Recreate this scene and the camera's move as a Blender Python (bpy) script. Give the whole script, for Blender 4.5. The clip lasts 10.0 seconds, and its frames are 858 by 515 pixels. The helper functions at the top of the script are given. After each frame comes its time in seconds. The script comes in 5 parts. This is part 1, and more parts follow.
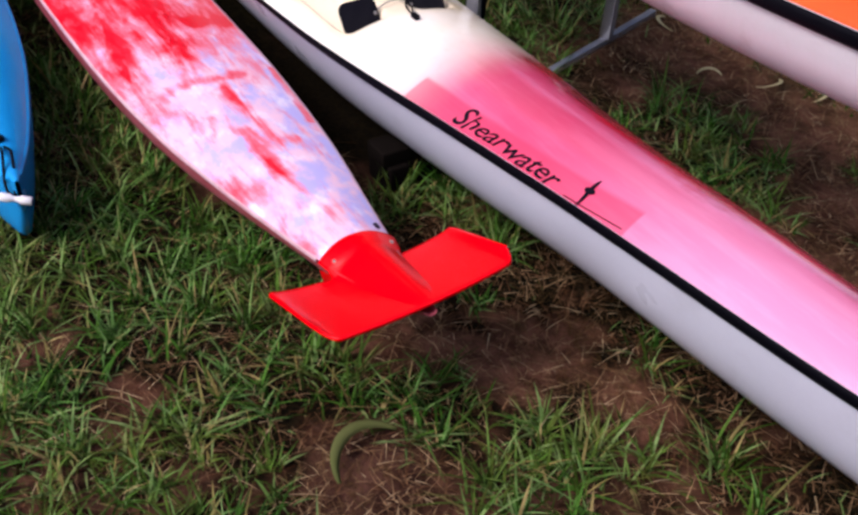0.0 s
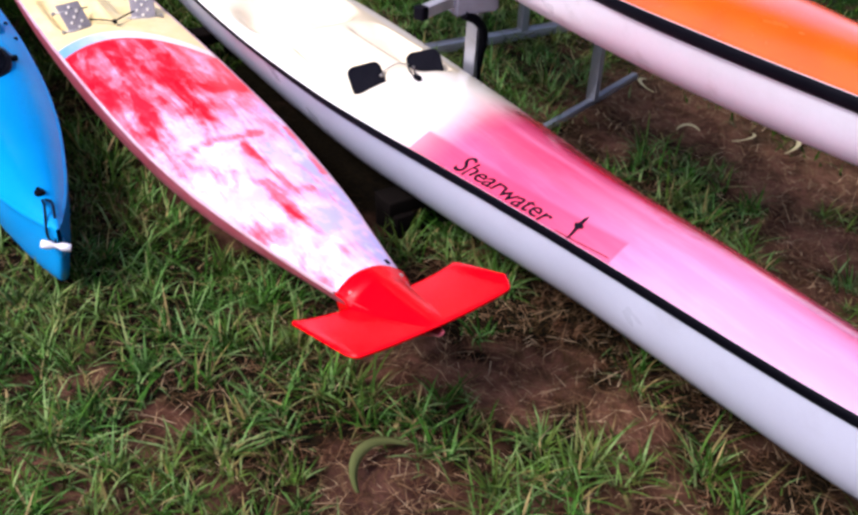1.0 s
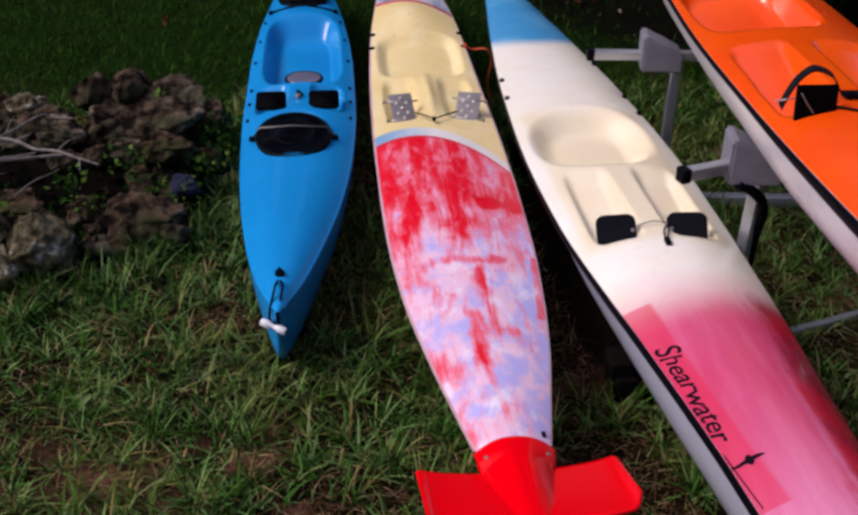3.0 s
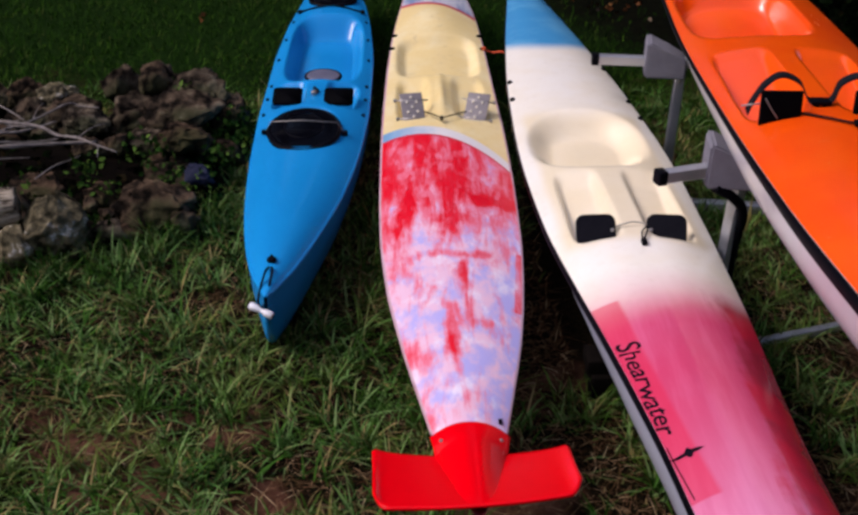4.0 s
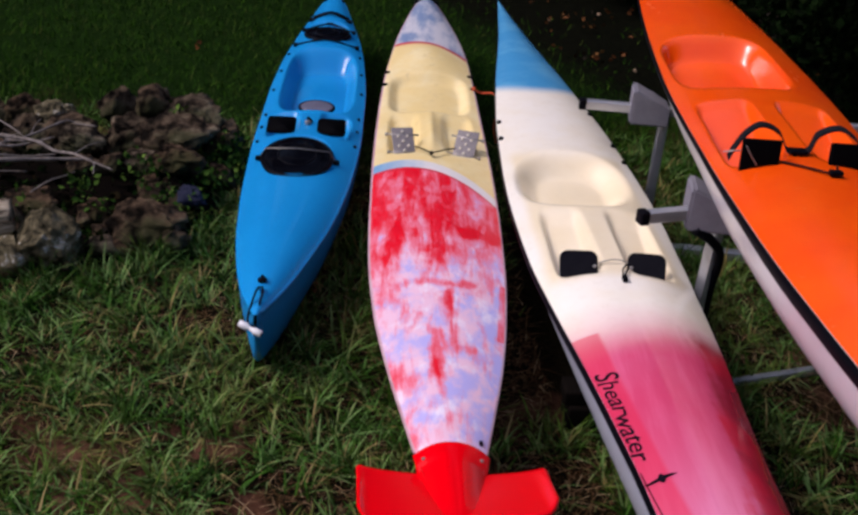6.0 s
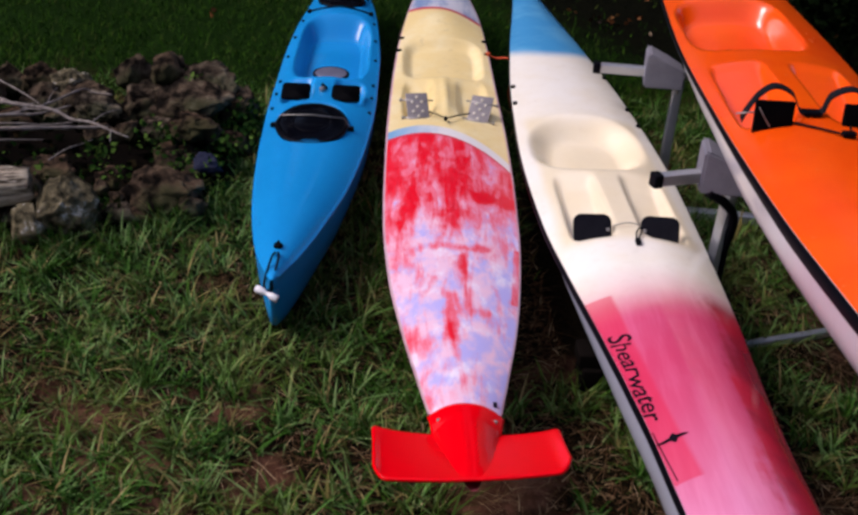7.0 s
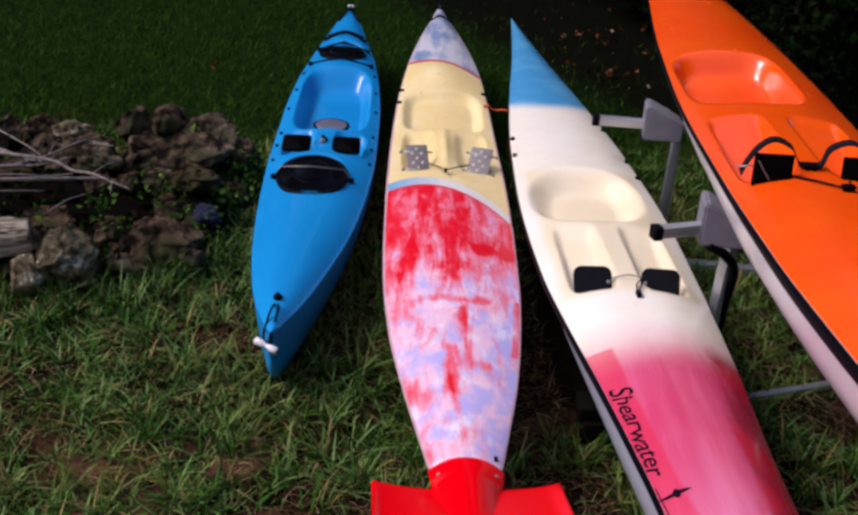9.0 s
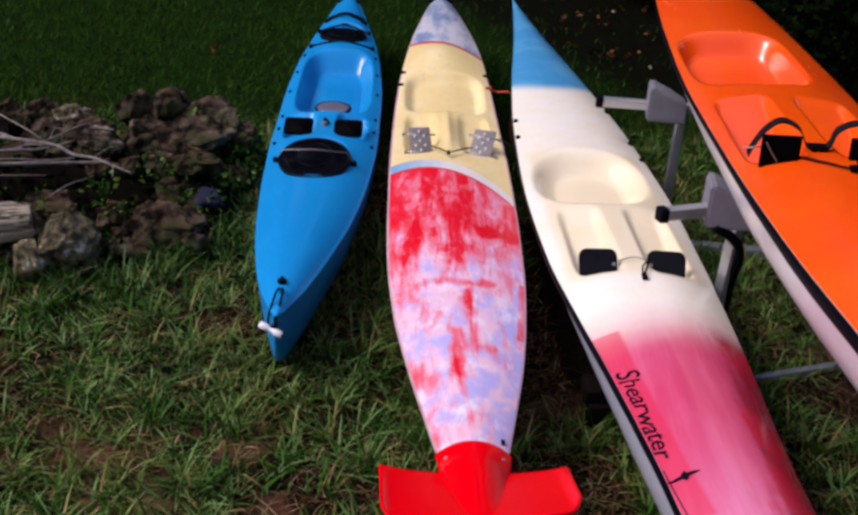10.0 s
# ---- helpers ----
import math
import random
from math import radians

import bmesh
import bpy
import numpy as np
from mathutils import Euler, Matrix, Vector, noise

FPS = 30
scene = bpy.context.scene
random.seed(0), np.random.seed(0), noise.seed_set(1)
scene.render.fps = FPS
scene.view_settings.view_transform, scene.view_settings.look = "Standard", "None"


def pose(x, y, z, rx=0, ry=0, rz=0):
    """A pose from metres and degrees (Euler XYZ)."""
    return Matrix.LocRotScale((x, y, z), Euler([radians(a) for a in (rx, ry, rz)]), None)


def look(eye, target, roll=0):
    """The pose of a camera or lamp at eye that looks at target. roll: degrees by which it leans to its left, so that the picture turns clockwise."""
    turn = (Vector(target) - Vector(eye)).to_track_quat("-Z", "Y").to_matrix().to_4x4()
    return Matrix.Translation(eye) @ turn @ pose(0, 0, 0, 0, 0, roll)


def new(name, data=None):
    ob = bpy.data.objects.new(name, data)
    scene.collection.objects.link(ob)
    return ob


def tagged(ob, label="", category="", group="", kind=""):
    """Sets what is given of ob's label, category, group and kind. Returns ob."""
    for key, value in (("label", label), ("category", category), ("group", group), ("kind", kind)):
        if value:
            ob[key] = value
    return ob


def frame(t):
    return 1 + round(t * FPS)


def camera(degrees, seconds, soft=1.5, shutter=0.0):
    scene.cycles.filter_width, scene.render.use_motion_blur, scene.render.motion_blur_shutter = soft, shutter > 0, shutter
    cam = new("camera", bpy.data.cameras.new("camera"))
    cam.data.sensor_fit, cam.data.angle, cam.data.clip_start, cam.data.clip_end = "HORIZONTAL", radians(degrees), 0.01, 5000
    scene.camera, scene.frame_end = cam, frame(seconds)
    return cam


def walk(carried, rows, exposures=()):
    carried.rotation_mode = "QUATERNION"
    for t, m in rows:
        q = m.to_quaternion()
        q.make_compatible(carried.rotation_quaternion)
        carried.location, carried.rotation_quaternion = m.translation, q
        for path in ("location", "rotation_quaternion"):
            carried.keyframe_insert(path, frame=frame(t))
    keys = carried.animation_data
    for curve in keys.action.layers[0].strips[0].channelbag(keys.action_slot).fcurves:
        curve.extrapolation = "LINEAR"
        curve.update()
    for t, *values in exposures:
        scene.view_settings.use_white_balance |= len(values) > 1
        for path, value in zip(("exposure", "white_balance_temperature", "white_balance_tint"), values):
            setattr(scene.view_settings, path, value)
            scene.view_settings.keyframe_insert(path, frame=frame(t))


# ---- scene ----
cam = camera(44.0, 10.0, soft=2.8)
PATH = [
    (0, (-0.764, -1.456, 1.867), (0.082, -0.126, 0.636), 2.0),
    (0.1, (-0.809, -1.478, 1.873), (0.097, -0.201, 0.628), 3.0),
    (0.2, (-0.848, -1.494, 1.879), (0.098, -0.258, 0.623), 3.5),
    (0.3, (-0.878, -1.513, 1.887), (0.085, -0.282, 0.640), 4.5),
    (0.4, (-0.903, -1.543, 1.903), (0.099, -0.300, 0.698), 6.1),
    (0.5, (-0.914, -1.572, 1.912), (0.099, -0.309, 0.737), 5.8),
    (0.6, (-0.927, -1.586, 1.922), (0.088, -0.310, 0.764), 5.5),
    (0.7, (-0.936, -1.601, 1.931), (0.068, -0.315, 0.774), 4.8),
    (0.8, (-0.942, -1.621, 1.937), (0.045, -0.305, 0.799), 3.9),
    (0.9, (-0.940, -1.660, 1.928), (-0.003, -0.292, 0.810), 2.4),
    (1, (-0.938, -1.681, 1.938), (-0.042, -0.283, 0.823), 1.2),
    (1.2, (-0.943, -1.706, 1.976), (-0.147, -0.240, 0.874), -1.5),
    (1.3, (-0.936, -1.720, 1.984), (-0.185, -0.225, 0.889), -2.9),
    (1.5, (-0.898, -1.738, 1.976), (-0.221, -0.202, 0.889), -3.7),
    (1.6, (-0.890, -1.728, 1.978), (-0.205, -0.192, 0.895), -3.9),
    (1.7, (-0.876, -1.714, 1.981), (-0.192, -0.182, 0.893), -3.7),
    (1.8, (-0.846, -1.691, 1.984), (-0.189, -0.151, 0.890), -3.6),
    (1.9, (-0.796, -1.678, 1.993), (-0.200, -0.108, 0.907), -3.5),
    (2, (-0.726, -1.670, 2.006), (-0.195, -0.071, 0.928), -3.4),
    (2.2, (-0.575, -1.665, 2.011), (-0.157, 0.023, 1.023), -0.3),
    (2.3, (-0.499, -1.670, 2.015), (-0.139, 0.030, 1.025), 1.5),
    (2.5, (-0.368, -1.666, 2.036), (-0.097, 0.040, 1.028), 3.1),
    (2.7, (-0.311, -1.662, 2.055), (-0.089, 0.048, 1.043), 1.5),
    (3.8, (-0.050, -1.756, 2.063), (0.017, -0.022, 1.068), 1.4),
    (4, (-0.011, -1.789, 2.072), (0.040, -0.058, 1.072), 0.8),
    (4.2, (0.013, -1.809, 2.075), (0.063, -0.062, 1.102), 0.2),
    (4.5, (-0.009, -1.839, 2.066), (0.146, -0.078, 1.131), 1.2),
    (4.7, (-0.017, -1.843, 2.060), (0.133, -0.087, 1.113), 1.4),
    (5, (-0.024, -1.841, 2.055), (0.161, -0.070, 1.145), 3.0),
    (5.2, (-0.053, -1.860, 2.062), (0.139, -0.103, 1.127), 3.9),
    (5.5, (-0.065, -1.880, 2.074), (0.104, -0.133, 1.116), 3.7),
    (5.7, (-0.055, -1.881, 2.085), (0.062, -0.119, 1.146), 2.9),
    (6, (-0.062, -1.904, 2.084), (0.038, -0.136, 1.154), 4.3),
    (6.2, (-0.055, -1.903, 2.089), (0.016, -0.139, 1.149), 4.1),
    (7.3, (-0.050, -1.942, 2.085), (0.015, -0.206, 1.095), 3.2),
    (7.5, (-0.046, -1.946, 2.086), (0.011, -0.203, 1.107), 3.0),
    (7.8, (-0.050, -1.942, 2.085), (0.005, -0.190, 1.123), 3.2),
    (8, (-0.041, -1.937, 2.084), (0.029, -0.180, 1.131), 3.4),
    (8.3, (-0.042, -1.922, 2.090), (0.037, -0.141, 1.182), 3.5),
    (8.5, (-0.038, -1.920, 2.088), (0.041, -0.133, 1.192), 3.5),
    (8.7, (-0.057, -1.923, 2.090), (0.030, -0.134, 1.198), 3.6),
    (9, (-0.056, -1.920, 2.090), (0.012, -0.137, 1.187), 3.5),
    (9.3, (-0.050, -1.908, 2.088), (0.022, -0.127, 1.180), 3.3),
    (9.5, (-0.035, -1.906, 2.082), (0.038, -0.125, 1.173), 2.8),
    (9.7, (-0.047, -1.902, 2.085), (0.047, -0.122, 1.178), 3.1),
    (10, (-0.076, -1.908, 2.087), (-0.004, -0.140, 1.154), 3.3),
]
EXPOSURES = [(0.0, 1.08, 6350), (0.5, 1.52, 5900), (1.0, 1.55, 6000), (1.5, 0.92, 6300), (2.0, 0.55, 6350), (2.5, 0.54, 6350), (4.0, 0.60, 6350), (4.5, 0.60, 6350), (5.0, 0.40, 6350), (5.5, 0.46, 6350), (6.0, 0.58, 6350), (7.5, 0.66, 6350), (10.0, 0.72, 6350)]
walk(cam, [(t, look(eye, target, roll)) for t, eye, target, roll in PATH], exposures=[(t, e, k, 24) for t, e, k in EXPOSURES])

# ---- light ----
world = bpy.data.worlds.new("world")
scene.world = world
world.use_nodes = True
_wn = world.node_tree.nodes
_sky = _wn.new("ShaderNodeTexSky")
_sky.sky_type, _sky.sun_disc = "NISHITA", False
_sky.sun_elevation, _sky.sun_rotation = radians(50), radians(266)
_sky.air_density, _sky.dust_density, _sky.ozone_density = 1.0, 2.5, 1.0
_wn["Background"].inputs["Strength"].default_value = 0.12
world.node_tree.links.new(_sky.outputs[0], _wn["Background"].inputs[0])
sun = new("sun", bpy.data.lights.new("sun", "SUN"))
sun.data.energy, sun.data.angle, sun.data.color = 1.25, radians(18), (1.0, 0.97, 0.95)
sun.matrix_world = look((-4.2, 0.70, 5.0), (0, 1, 0))


# ---- materials ----
class Nodes:
    """Short hand for node trees: sockets in, sockets out."""

    def __init__(self, name, rough=0.5, metal=0.0, coat=0.0, spec=0.5):
        self.mat = bpy.data.materials.new(name)
        self.mat.use_nodes = True
        self.t = self.mat.node_tree
        self.b = self.t.nodes["Principled BSDF"]
        self.b.inputs["Roughness"].default_value = rough
        self.b.inputs["Metallic"].default_value = metal
        self.b.inputs["Coat Weight"].default_value = coat
        self.b.inputs["Coat Roughness"].default_value = 0.08
        self.b.inputs["Specular IOR Level"].default_value = spec
        tc = self.t.nodes.new("ShaderNodeTexCoord")
        self.co = tc.outputs["Object"]
        sep = self.t.nodes.new("ShaderNodeSeparateXYZ")
        self.t.links.new(self.co, sep.inputs[0])
        self.x, self.y, self.z = sep.outputs

    def put(self, sock, v):
        if hasattr(v, "is_output"):
            self.t.links.new(v, sock)
        elif isinstance(v, (tuple, list)) and len(v) == 3 and sock.type == "RGBA":
            sock.default_value = (*v, 1)
        else:
            sock.default_value = v

    def m(self, op, a, b=0.0, c=0.0):
        n = self.t.nodes.new("ShaderNodeMath")
        n.operation = op
        for i, v in enumerate((a, b, c)):
            self.put(n.inputs[i], v)
        return n.outputs[0]

    def step(self, v, lo, hi):
        """0 below lo, 1 above hi, smooth between (lo may exceed hi)."""
        n = self.t.nodes.new("ShaderNodeMapRange")
        n.interpolation_type = "SMOOTHSTEP"
        self.put(n.inputs["Value"], v)
        if lo > hi:
            n.inputs["From Min"].default_value, n.inputs["From Max"].default_value = hi, lo
            n.inputs["To Min"].default_value, n.inputs["To Max"].default_value = 1, 0
        else:
            n.inputs["From Min"].default_value, n.inputs["From Max"].default_value = lo, hi
        return n.outputs[0]

    def mix(self, f, a, b):
        n = self.t.nodes.new("ShaderNodeMix")
        n.data_type = "RGBA"
        self.put(n.inputs["Factor"], f)
        self.put(n.inputs["A"], a)
        self.put(n.inputs["B"], b)
        return n.outputs["Result"]

    def noise(self, scale, detail=4.0, stretch=None, rough=0.6, distort=0.0):
        n = self.t.nodes.new("ShaderNodeTexNoise")
        n.inputs["Scale"].default_value, n.inputs["Detail"].default_value = scale, detail
        n.inputs["Roughness"].default_value, n.inputs["Distortion"].default_value = rough, distort
        co = self.co
        if stretch:
            mp = self.t.nodes.new("ShaderNodeMapping")
            mp.inputs["Scale"].default_value = stretch
            self.t.links.new(co, mp.inputs[0])
            co = mp.outputs[0]
        self.t.links.new(co, n.inputs["Vector"])
        return n.outputs["Fac"]

    def bump(self, h, strength=0.2, dist=0.01):
        n = self.t.nodes.new("ShaderNodeBump")
        n.inputs["Strength"].default_value, n.inputs["Distance"].default_value = strength, dist
        self.put(n.inputs["Height"], h)
        self.t.links.new(n.outputs[0], self.b.inputs["Normal"])

    def colour(self, v):
        self.put(self.b.inputs["Base Color"], v)

    def roughness(self, v):
        self.put(self.b.inputs["Roughness"], v)


def plain(name, a, b, rough=0.5, metal=0.0, scale=6.0, fine=90.0, bump=0.08, coat=0.0, spec=0.5, dirt=0.0):
    """Two tones mixed by coarse and fine noise, with uneven gloss and fine relief."""
    n = Nodes(name, rough, metal, coat, 0.03 if rough >= 0.75 and not metal else spec)
    big, small = n.noise(scale), n.noise(fine, 3)
    f = n.m("MULTIPLY_ADD", small, 0.45, n.m("MULTIPLY", n.step(big, 0.3, 0.7), 0.55))
    c = n.mix(f, a, b)
    if dirt:
        c = n.mix(n.m("MULTIPLY", n.step(n.noise(scale * 2.3, 6), 0.55, 0.75), dirt), c, (0.12, 0.09, 0.06))
    n.colour(c)
    n.roughness(n.m("MULTIPLY_ADD", big, 0.25, rough - 0.12))
    if bump:
        n.bump(small, bump, 0.004)
    return n.mat


def island(name, stops, rough=0.6, warm=0.0, spec=0.015, clump=0.3):
    """Blades and leaves: each island its own tone."""
    n = Nodes(name, rough, spec=spec)
    g = n.t.nodes.new("ShaderNodeNewGeometry")
    r = n.t.nodes.new("ShaderNodeValToRGB")
    while len(r.color_ramp.elements) < len(stops):
        r.color_ramp.elements.new(0.5)
    for e, (p, c) in zip(r.color_ramp.elements, stops):
        e.position, e.color = p, (*c, 1)
    n.t.links.new(g.outputs["Random Per Island"], r.inputs[0])
    patch = n.m("MULTIPLY", n.step(n.noise(2.6, 4), 0.44, 0.66), warm)
    c = n.mix(patch, r.outputs[0], (0.190, 0.165, 0.040))
    n.colour(n.mix(n.m("MULTIPLY", n.step(n.noise(12, 3), 0.40, 0.62), clump), c, (0.010, 0.028, 0.005)))
    return n.mat


def red_deck_material():
    n = Nodes("stained_red_deck", 0.35, coat=0.30, spec=0.28)
    x, y = n.x, n.y
    streak = n.noise(3.6, 7, (5.2, 0.75, 1), 0.66, 0.7)
    blot = n.noise(6.5, 5, (1.3, 0.8, 1), 0.6, 0.3)
    fine = n.noise(26, 6, (1.6, 0.45, 1), 0.75)
    tint = n.noise(13, 4, (1, 0.6, 1), 0.65)
    amount = n.m("ADD", n.m("MULTIPLY_ADD", streak, 0.75, n.m("MULTIPLY", blot, 0.5)), n.m("MULTIPLY_ADD", fine, 0.28, -0.28))
    # redder towards the seat, paler towards the bow and the starboard side
    amount = n.m("ADD", amount, n.m("MULTIPLY_ADD", n.step(y, 1.15, 1.80), 0.235, -0.055))
    amount = n.m("ADD", amount, n.m("MULTIPLY", x, -0.15))
    # brushed marks: bars, drips and the left-over edge strip
    wx = n.m("MULTIPLY_ADD", n.noise(9, 4), 0.05, n.m("ADD", x, -0.025))
    wy = n.m("MULTIPLY_ADD", n.noise(7, 4, (1.2, 1, 1)), 0.12, n.m("ADD", y, -0.06))
    marks = 0.0
    for xa, xb, ya, yb, k in ((-0.125, 0.125, 1.235, 1.270, 0.9), (-0.048, -0.010, 0.66, 0.96, 1.0), (-0.205, -0.145, 1.12, 1.58, 0.6), (-0.17, -0.140, 0.62, 0.78, 0.7), (0.018, 0.036, 0.86, 1.20, 0.8),
                              (0.08, 0.26, 1.62, 1.70, 0.8), (0.02, 0.10, 0.82, 0.86, 0.5), (-0.02, 0.02, 1.40, 2.0, 0.6), (-0.14, -0.10, 0.36, 0.52, 0.6), (-0.07, 0.05, 1.48, 1.54, 0.6)):
        inx = n.m("MULTIPLY", n.step(wx, xa - 0.018, xa + 0.012), n.step(wx, xb + 0.018, xb - 0.012))
        iny = n.m("MULTIPLY", n.step(wy, ya - 0.03, ya + 0.02), n.step(wy, yb + 0.03, yb - 0.02))
        marks = n.m("MAXIMUM", marks, n.m("MULTIPLY", n.m("MULTIPLY", inx, iny), k))
    amount = n.m("MULTIPLY_ADD", marks, 0.20, amount)
    sx = n.m("MULTIPLY_ADD", n.m("ADD", y, -0.93), -0.105, x)
    left_over = n.m("MULTIPLY", n.m("MULTIPLY", n.step(sx, 0.166, 0.170), n.step(y, 0.925, 0.93)), n.step(y, 1.305, 1.30))
    amount = n.m("MULTIPLY_ADD", left_over, 0.16, amount)
    wash = n.mix(n.step(n.m("MULTIPLY_ADD", x, 0.35, tint), 0.40, 0.63), (0.82, 0.53, 0.65), (0.46, 0.42, 0.76))
    wash = n.mix(n.m("MULTIPLY", n.step(n.noise(11, 5, (1.6, 0.8, 1)), 0.50, 0.70), 0.8), wash, (0.87, 0.79, 0.86))
    body = n.mix(n.step(amount, 0.41, 0.60), wash, (0.82, 0.21, 0.29))
    body = n.mix(n.step(amount, 0.535, 0.735), body, n.mix(n.m("MULTIPLY", n.step(fine, 0.45, 0.7), 0.2), (0.76, 0.003, 0.015), (0.82, 0.12, 0.17)))
    seam = n.m("MULTIPLY_ADD", n.m("MULTIPLY", x, x), -2.04, n.m("MULTIPLY_ADD", x, -0.565, 2.23))
    d = n.m("SUBTRACT", y, seam)
    band = n.mix(n.step(n.m("ADD", x, n.m("MULTIPLY", tint, 0.2)), -0.15, 0.12), (0.17, 0.36, 0.54), (0.70, 0.67, 0.64))
    cream = n.mix(n.step(n.noise(5, 4), 0.4, 0.7), (0.78, 0.60, 0.26), (0.82, 0.69, 0.38))
    cream = n.mix(n.m("MULTIPLY", n.step(n.noise(22, 6), 0.55, 0.75), 0.35), cream, (0.50, 0.38, 0.2))
    c = n.mix(n.step(d, -0.004, 0.004), body, band)
    c = n.mix(n.step(d, 0.082, 0.090), c, cream)
    line = n.m("MULTIPLY", n.step(d, -0.018, -0.010), n.step(d, 0.008, 0.0))
    c = n.mix(line, c, (0.6, 0.02, 0.04))
    tail = n.m("SUBTRACT", y, n.m("MULTIPLY_ADD", n.m("MULTIPLY", x, x), -0.15, n.m("MULTIPLY_ADD", x, -0.42, 3.77)))
    # grey-blue stern; its pale streaks carry sky glare in the colour
    stern_tones = n.mix(n.step(n.noise(6, 5, (2.2, 0.6, 1)), 0.34, 0.60), (0.17, 0.25, 0.40), (0.56, 0.55, 0.58))
    c = n.mix(n.step(tail, -0.005, 0.005), c, (0.55, 0.04, 0.06))
    c = n.mix(n.step(tail, 0.03, 0.045), c, stern_tones)
    n.colour(c)
    n.roughness(n.m("MULTIPLY_ADD", fine, 0.3, 0.2))
    n.bump(fine, 0.10, 0.003)
    return n.mat


def white_deck_material():
    n = Nodes("cream_and_pink_deck", 0.22, coat=0.60)
    x, y = n.x, n.y
    n1, n2 = n.noise(3, 4), n.noise(30, 5)
    cream = n.mix(n.step(n1, 0.35, 0.65), (0.89, 0.81, 0.65), (0.91, 0.86, 0.75))
    cream = n.mix(n.m("MULTIPLY", n.step(n2, 0.5, 0.8), 0.2), cream, (0.6, 0.5, 0.36))
    # yellower tone across the seat and foot wells
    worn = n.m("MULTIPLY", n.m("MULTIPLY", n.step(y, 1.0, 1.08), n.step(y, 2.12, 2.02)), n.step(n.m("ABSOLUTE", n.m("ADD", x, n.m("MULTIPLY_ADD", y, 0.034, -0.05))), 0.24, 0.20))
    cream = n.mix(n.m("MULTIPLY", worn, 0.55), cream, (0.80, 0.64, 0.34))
    yy = n.m("MULTIPLY_ADD", n.noise(2.2, 3), 0.14, y)
    streaks = n.noise(5, 5, (5, 0.5, 1), 0.6)
    pink = n.mix(n.step(streaks, 0.38, 0.66), (0.60, 0.055, 0.135), (0.65, 0.085, 0.18))
    pale = n.mix(n.step(streaks, 0.40, 0.65), (0.70, 0.24, 0.40), (0.75, 0.29, 0.46))
    fade = n.m("SUBTRACT", n.step(yy, -0.45, 0.45), n.m("MULTIPLY", n.step(n1, 0.4, 0.7), 0.12))
    rose = n.mix(fade, n.mix(n.m("MULTIPLY", n.step(x, 0.04, 0.22), 0.85), pale, (0.70, 0.06, 0.16)), pink)
    c = n.mix(n.step(yy, 0.98, 0.64), cream, rose)
    # crimson run along the starboard edge
    strip = n.m("MULTIPLY", n.step(n.m("MULTIPLY_ADD", streaks, 0.16, n.m("MULTIPLY_ADD", n2, 0.04, n.m("MULTIPLY_ADD", y, -0.035, x))), 0.210, 0.268), n.m("MULTIPLY", n.step(yy, 0.86, 0.74), n.step(y, -1.5, 0.0)))
    c = n.mix(n.m("MULTIPLY", strip, 0.85), c, n.mix(n.step(n1, 0.4, 0.6), (0.56, 0.006, 0.022), (0.30, 0.008, 0.020)))
    # repainted darker panel along the port edge
    dx = n.m("SUBTRACT", x, n.m("MULTIPLY", y, -0.1))
    panel = n.m("MULTIPLY", n.m("MULTIPLY", n.step(y, -0.085, -0.078), n.step(y, 0.725, 0.715)), n.step(dx, -0.025, -0.040))
    c = n.mix(n.m("MULTIPLY", panel, 0.62), c, (0.66, 0.022, 0.07))
    blue = n.mix(n.step(n.noise(4, 4), 0.4, 0.65), (0.055, 0.31, 0.58), (0.11, 0.39, 0.64))
    off = n.m("ADD", x, 0.046)
    c = n.mix(n.step(n.m("MULTIPLY_ADD", n.m("MULTIPLY", off, off), -2.6, y), 2.75, 2.89), c, blue)
    n.colour(c)
    n.roughness(n.m("MULTIPLY_ADD", n1, 0.2, 0.12))
    n.bump(n2, 0.04, 0.002)
    return n.mat


def orange_deck_material():
    n = Nodes("glossy_orange_deck", 0.2, coat=0.50, spec=0.40)
    n.b.inputs["Coat Roughness"].default_value = 0.20
    n1, n2 = n.noise(2.5, 4), n.noise(40, 4)
    c = n.mix(n.step(n1, 0.3, 0.7), (0.92, 0.100, 0.0005), (0.88, 0.070, 0.0003))
    c = n.mix(n.m("MULTIPLY", n.step(n2, 0.62, 0.8), 0.25), c, (0.8, 0.3, 0.12))
    n.colour(c)
    n.roughness(n.m("MULTIPLY_ADD", n.noise(6, 5, (2, .6, 1)), 0.20, 0.14))
    n.bump(n.noise(9, 2), 0.05, 0.01)
    return n.mat


# bare earth: x, y, radius
BARE = ((0.50, 0.10, 0.15), (0.38, 0.26, 0.13), (0.66, 0.12, 0.12), (-0.02, -0.05, 0.17), (-0.39, 0.48, 0.08), (0.64, -0.10, 0.10), (0.70, -0.26, 0.08), (-0.52, 0.80, 0.09), (0.30, 0.42, 0.16), (2.25, 1.15, 0.38), (2.15, 0.55, 0.32), (1.80, 0.18, 0.22), (1.75, 1.05, 0.16), (0.15, -0.5, 0.12))


